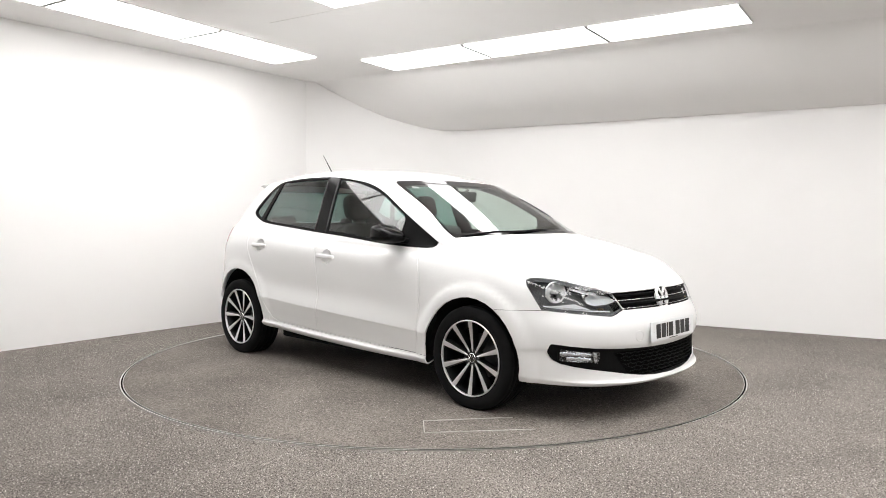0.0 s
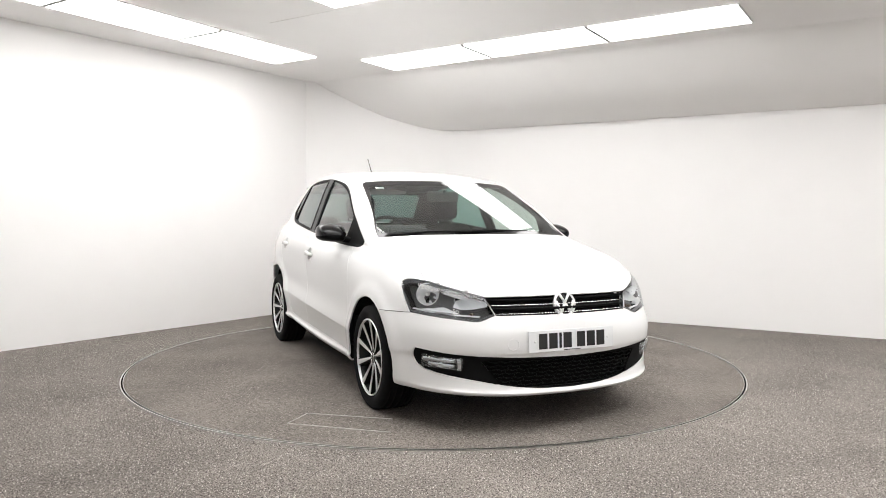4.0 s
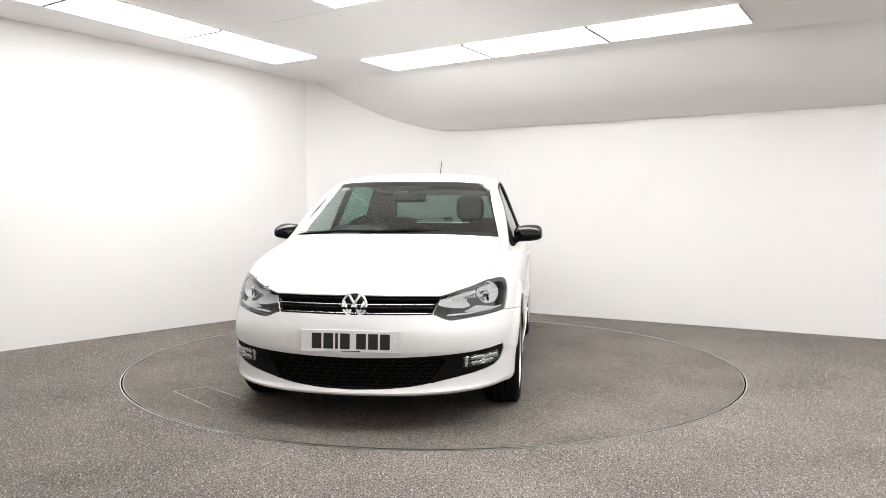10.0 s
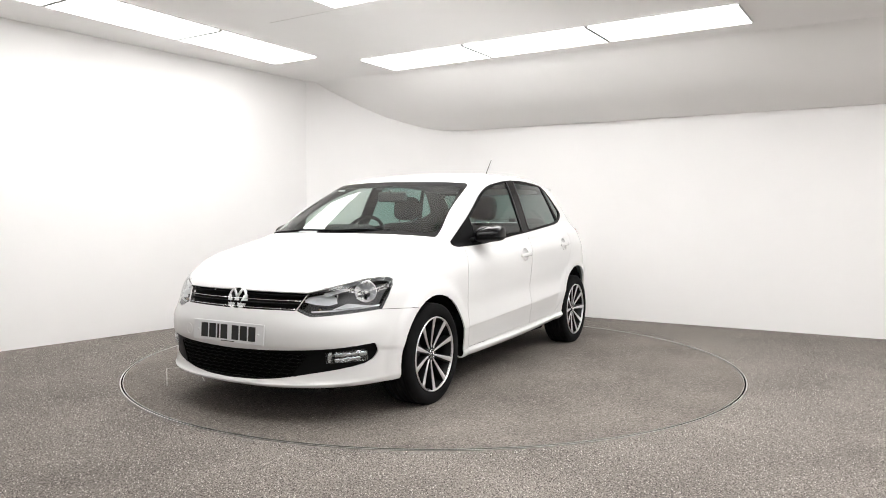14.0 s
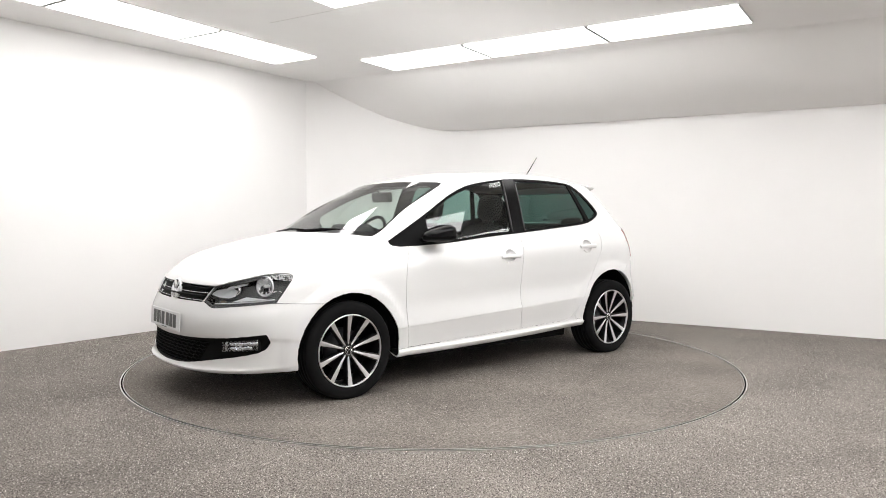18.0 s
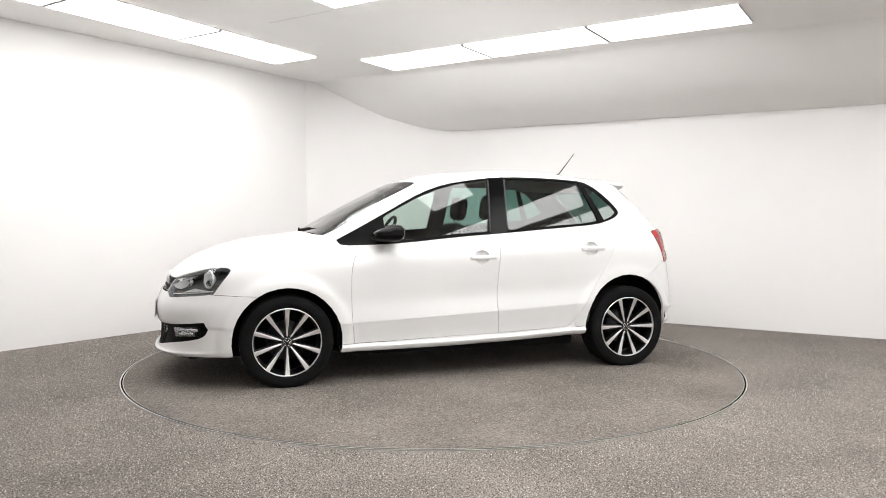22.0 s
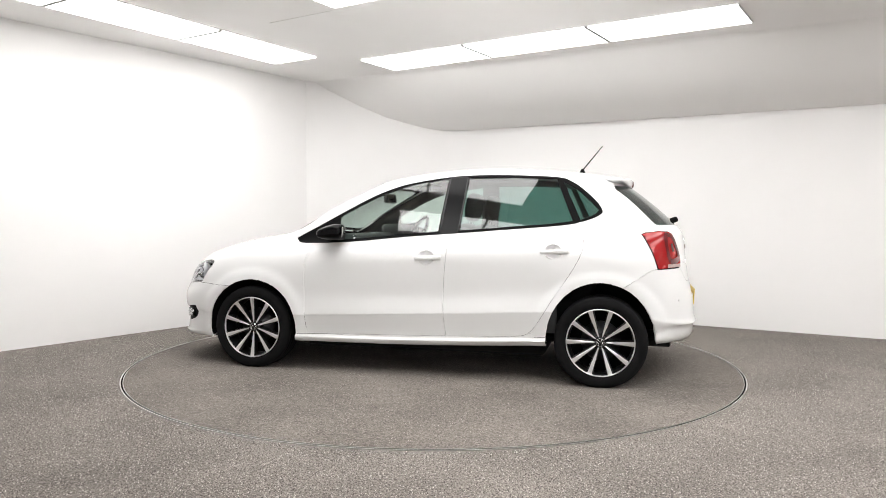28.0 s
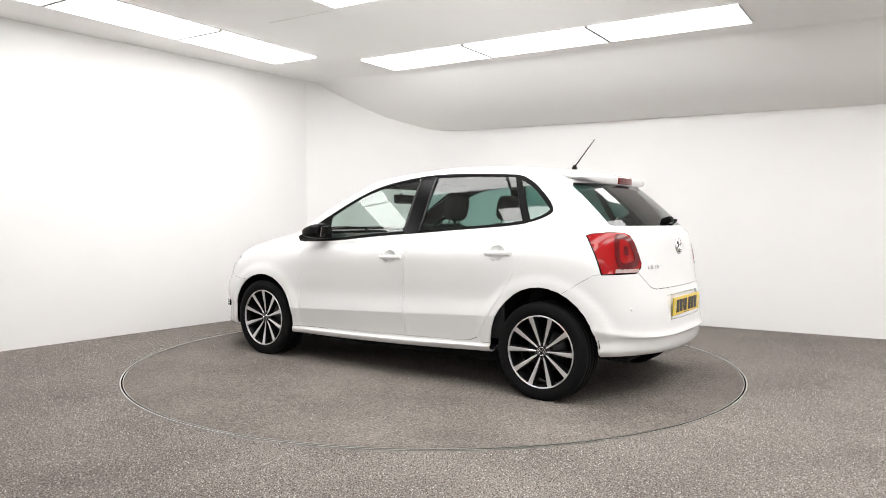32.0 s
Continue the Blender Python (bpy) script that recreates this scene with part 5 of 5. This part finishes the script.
def build_car():
    panels = build_skin()
    faired(panels)
    car = new("hatchback_car")
    tagged(car, "white five-door hatchback with black mirrors standing on the turning disc", "car")
    gap, deep = 0.0017, 0.009
    for name, label in (("bonnet", "white painted bonnet"), ("front_bumper", "white painted front bumper"), ("rear_bumper", "white painted rear bumper"), ("tailgate", "white painted tailgate")):
        part(name, panel_mesh(panels[name], 0, 0.0026 if name == "bonnet" else gap, 0.018 if name == "rear_bumper" else deep), PAINT, car, label)
    part("roof", panel_mesh(panels["roof"], 0), PAINT, car, "white painted roof")
    part("plate_recess", panel_mesh(panels["plate_recess"], 0, offset=-0.012), PAINT, car)
    part("windscreen", panel_mesh(panels["windscreen"], 0, offset=-0.002), WINDSCREEN_GLASS, car, "faintly green windscreen")
    part("rear_window", panel_mesh(panels["rear_window"], 0, offset=-0.002), HATCH_GLASS, car, "dark tinted rear window")
    part("windscreen_border", panel_mesh(panels["windscreen_border"], 0, offset=-0.0018), BORDER, car, "black printed border of the windscreen")
    part("intake_backing", panel_mesh(panels["intake"], 0, offset=-0.05), GAP_BLACK, car)
    grille(car)
    part("upper_grille", panel_mesh(panels["upper_grille"], 0, offset=-0.03), GRILLE_BLACK, car, "black radiator grille")
    part("lower_grille", panel_mesh(panels["lower_grille"], 0, 0.0, 0.012, offset=-0.006), TRIM, car, "black lower air intake")
    for s in (1, -1):
        part("front_wing", panel_mesh(panels["front_wing"], s, gap * 0.6, deep), PAINT, car, "white painted front wing")
        part("roof_rail", panel_mesh(panels["roof_rail"], s), PAINT, car, "white painted windscreen pillar and roof rail")
        part("body_side", panel_mesh(panels["body_side"], s, 0.0006, deep), PAINT, car, "white painted rear quarter")
        for name, pane, glass_mat in (("front_door", "front_door_pane", SIDE_GLASS), ("rear_door", "rear_door_pane", REAR_GLASS)):
            door = part(name, panel_mesh(panels[name], s, gap, deep), PAINT, car, "white painted door")
            part("window_pane", panel_mesh(panels[pane], s, offset=-0.006), glass_mat, door, "green tinted pane")
            if name == "front_door":
                door_handle(door, *HANDLES[0], s)
                door_mirror(door, s)
            else:
                door_handle(door, *HANDLES[1], s)
        part("window_surround", panel_mesh(panels["window_surround"], s, 0.0, 0.006, offset=0.001), TRIM, car, "black window frame")
        part("pillar_cover", panel_mesh(panels["pillar_cover"], s, 0.0, 0.006, offset=0.0015), PILLAR_BLACK, car, "gloss black pillar")
        for (xa, za), (xb, zb) in (((-0.158, 0.990), (-0.196, 1.358)), ((-0.287, 0.996), (-0.322, 1.364))):
            line = [on_skin((xa + (xb - xa) * k / 8, 3, za + (zb - za) * k / 8), (0, -1, 0)) for k in range(9)]
            part("door_frame_edge", rod([(p.x, (p.y + 0.001) * s, p.z) for p in line], 0.0055, 8), FRAME_GREY, car, "dark grey door frame edge")
        part("quarter_pane", panel_mesh(panels["quarter_pane"], s, offset=-0.004), REAR_GLASS, car, "dark tinted quarter pane")
        part("sill", panel_mesh(panels["sill"], s, gap, deep), PAINT, car, "white painted sill")
        headlight(car, panels["headlight"], s)
        tail_lamp(car, panels["tail_lamp"], s)
        fog_lamp(car, s)
        for x, ph in ((HUB_X, math.radians(18)), (-HUB_X, 0.0)):
            wheel(car, x, s, ph)
            rx, rz = (0.365, 0.37) if x > 0 else (0.358, 0.40)
            a0, a1 = (math.radians(-4), math.radians(184)) if x > 0 else (math.radians(7), math.radians(173))
            liner = lathe([(0.36, 0.40), (0.36, 0.765)], 30, a0, a1)
            liner = joined(liner, lathe([(0.05, 0.42), (0.36, 0.42)], 30, a0, a1))
            m = Matrix.Translation((x, 0, HUB_Z)) @ Matrix.Diagonal((rx / 0.36, s, rz / 0.36, 1))
            part("wheel_arch_liner", moved(liner, m), SHELL, car, "dark wheel arch liner")
    badge(car, Matrix.Translation((1.985, 0, 0.642)) @ pose(0, 0, 0, 0, -14), 0.067, BRIGHT)
    number_plate(car, Matrix.Translation((2.058, 0, 0.466)) @ pose(0, 0, 0, 0, -3), PLATE_WHITE, "white number plate with plain dark bars")
    number_plate(car, Matrix.Translation((-1.846, 0, 0.550)) @ pose(0, 0, 0, 0, 2, 180), PLATE_YELLOW, "yellow number plate with plain dark bars")
    badge(car, Matrix.Translation((rear_x(0, 0.915) - 0.001, 0, 0.915)) @ pose(0, 0, 0, 0, -6, 180), 0.053, CHROME)
    build_interior(car, panels)
    base = part("antenna_base", moved(lathe([(0.0001, 0.03), (0.010, 0.028), (0.022, 0.0)], 16), Matrix.Translation((-1.06, 0, 1.428)) @ Matrix.Rotation(math.pi / 2, 4, "X")), TRIM, car, "black roof antenna foot")
    part("antenna_rod", rod([(-1.065, 0, 1.452), (-1.205, 0, 1.625)], 0.0045, 8, 0.6), TRIM, base)
    wiper(car, (1.04, -0.20, 0.975), (0.985, 0.42, 0.986), 0.016)
    wiper(car, (1.00, -0.62, 0.960), (1.065, -0.08, 0.985), 0.016)
    spoiler(car)
    rear_arm = part("rear_wiper", rod([(-1.720, 0.0, 1.078), (-1.722, -0.16, 1.079), (-1.66, -0.34, 1.071)], 0.009, 8, 0.6), TRIM, car, "black rear wiper")
    part("wiper_cap", soft_block(0.07, 0.075, 0.04, 0.016, pose(-1.712, 0.0, 1.076, 0, 20)), TRIM, rear_arm)
    y = 0.452
    for w in (0.024, 0.026, 0.020, 0.026):
        part("lettering_bar", box(rear_x(y - w / 2, 0.800) - 0.004, rear_x(y - w / 2, 0.800) + 0.004, y - w, y, 0.788, 0.813, 0.002, 1), BRIGHT, car, "small chrome bar in place of a letter")
        y -= w + 0.010
    cover = moved(lathe([(0.0275, 0.0), (0.0275, 0.0022), (0.0300, 0.0022), (0.0300, 0.0)], 40), Matrix.Translation((front_x(-0.33, 0.455) - 0.0005, -0.33, 0.455)) @ Matrix.Rotation(radians(-90 - 14), 4, "Z"))
    part("towing_cover", cover, PAINT, car, "round towing eye cover")
    part("windscreen_label", box(-0.010, 0.010, -0.030, 0.030, -0.0005, 0.0005), STICKER, car, "small pale label", smooth=False).matrix_basis = Matrix.Translation((front_x(-0.47, 1.290) - 0.012, -0.47, 1.290)) @ pose(0, 0, 0, 0, 38)
    for k in (0.62, 0.22, -0.22, -0.62):
        part("parking_sensor", moved(lathe([(0.0001, 0.0015), (0.009, 0.001), (0.0095, -0.004)], 16), Matrix.Translation((rear_x(k, 0.56), k, 0.56)) @ Matrix.Rotation(radians(90 - 40 * k), 4, "Z")), PAINT, car)
    return car


car = build_car()


def motions():
    """The disc turns evenly under the still camera and carries the car round with it."""
    rows_car, rows_disc = [], []
    for t in range(33):
        a = turn_at(t)
        p = Matrix.Rotation(radians(a), 3, "Z") @ Vector((*CAR_OFFSET, 0.0045))
        rows_car.append((float(t), pose(p.x, p.y, p.z, 0, 0, a)))
        rows_disc.append((float(t), pose(0, 0, 0, 0, 0, a)))
    walk(car, rows_car)
    walk(turntable, rows_disc)


motions()
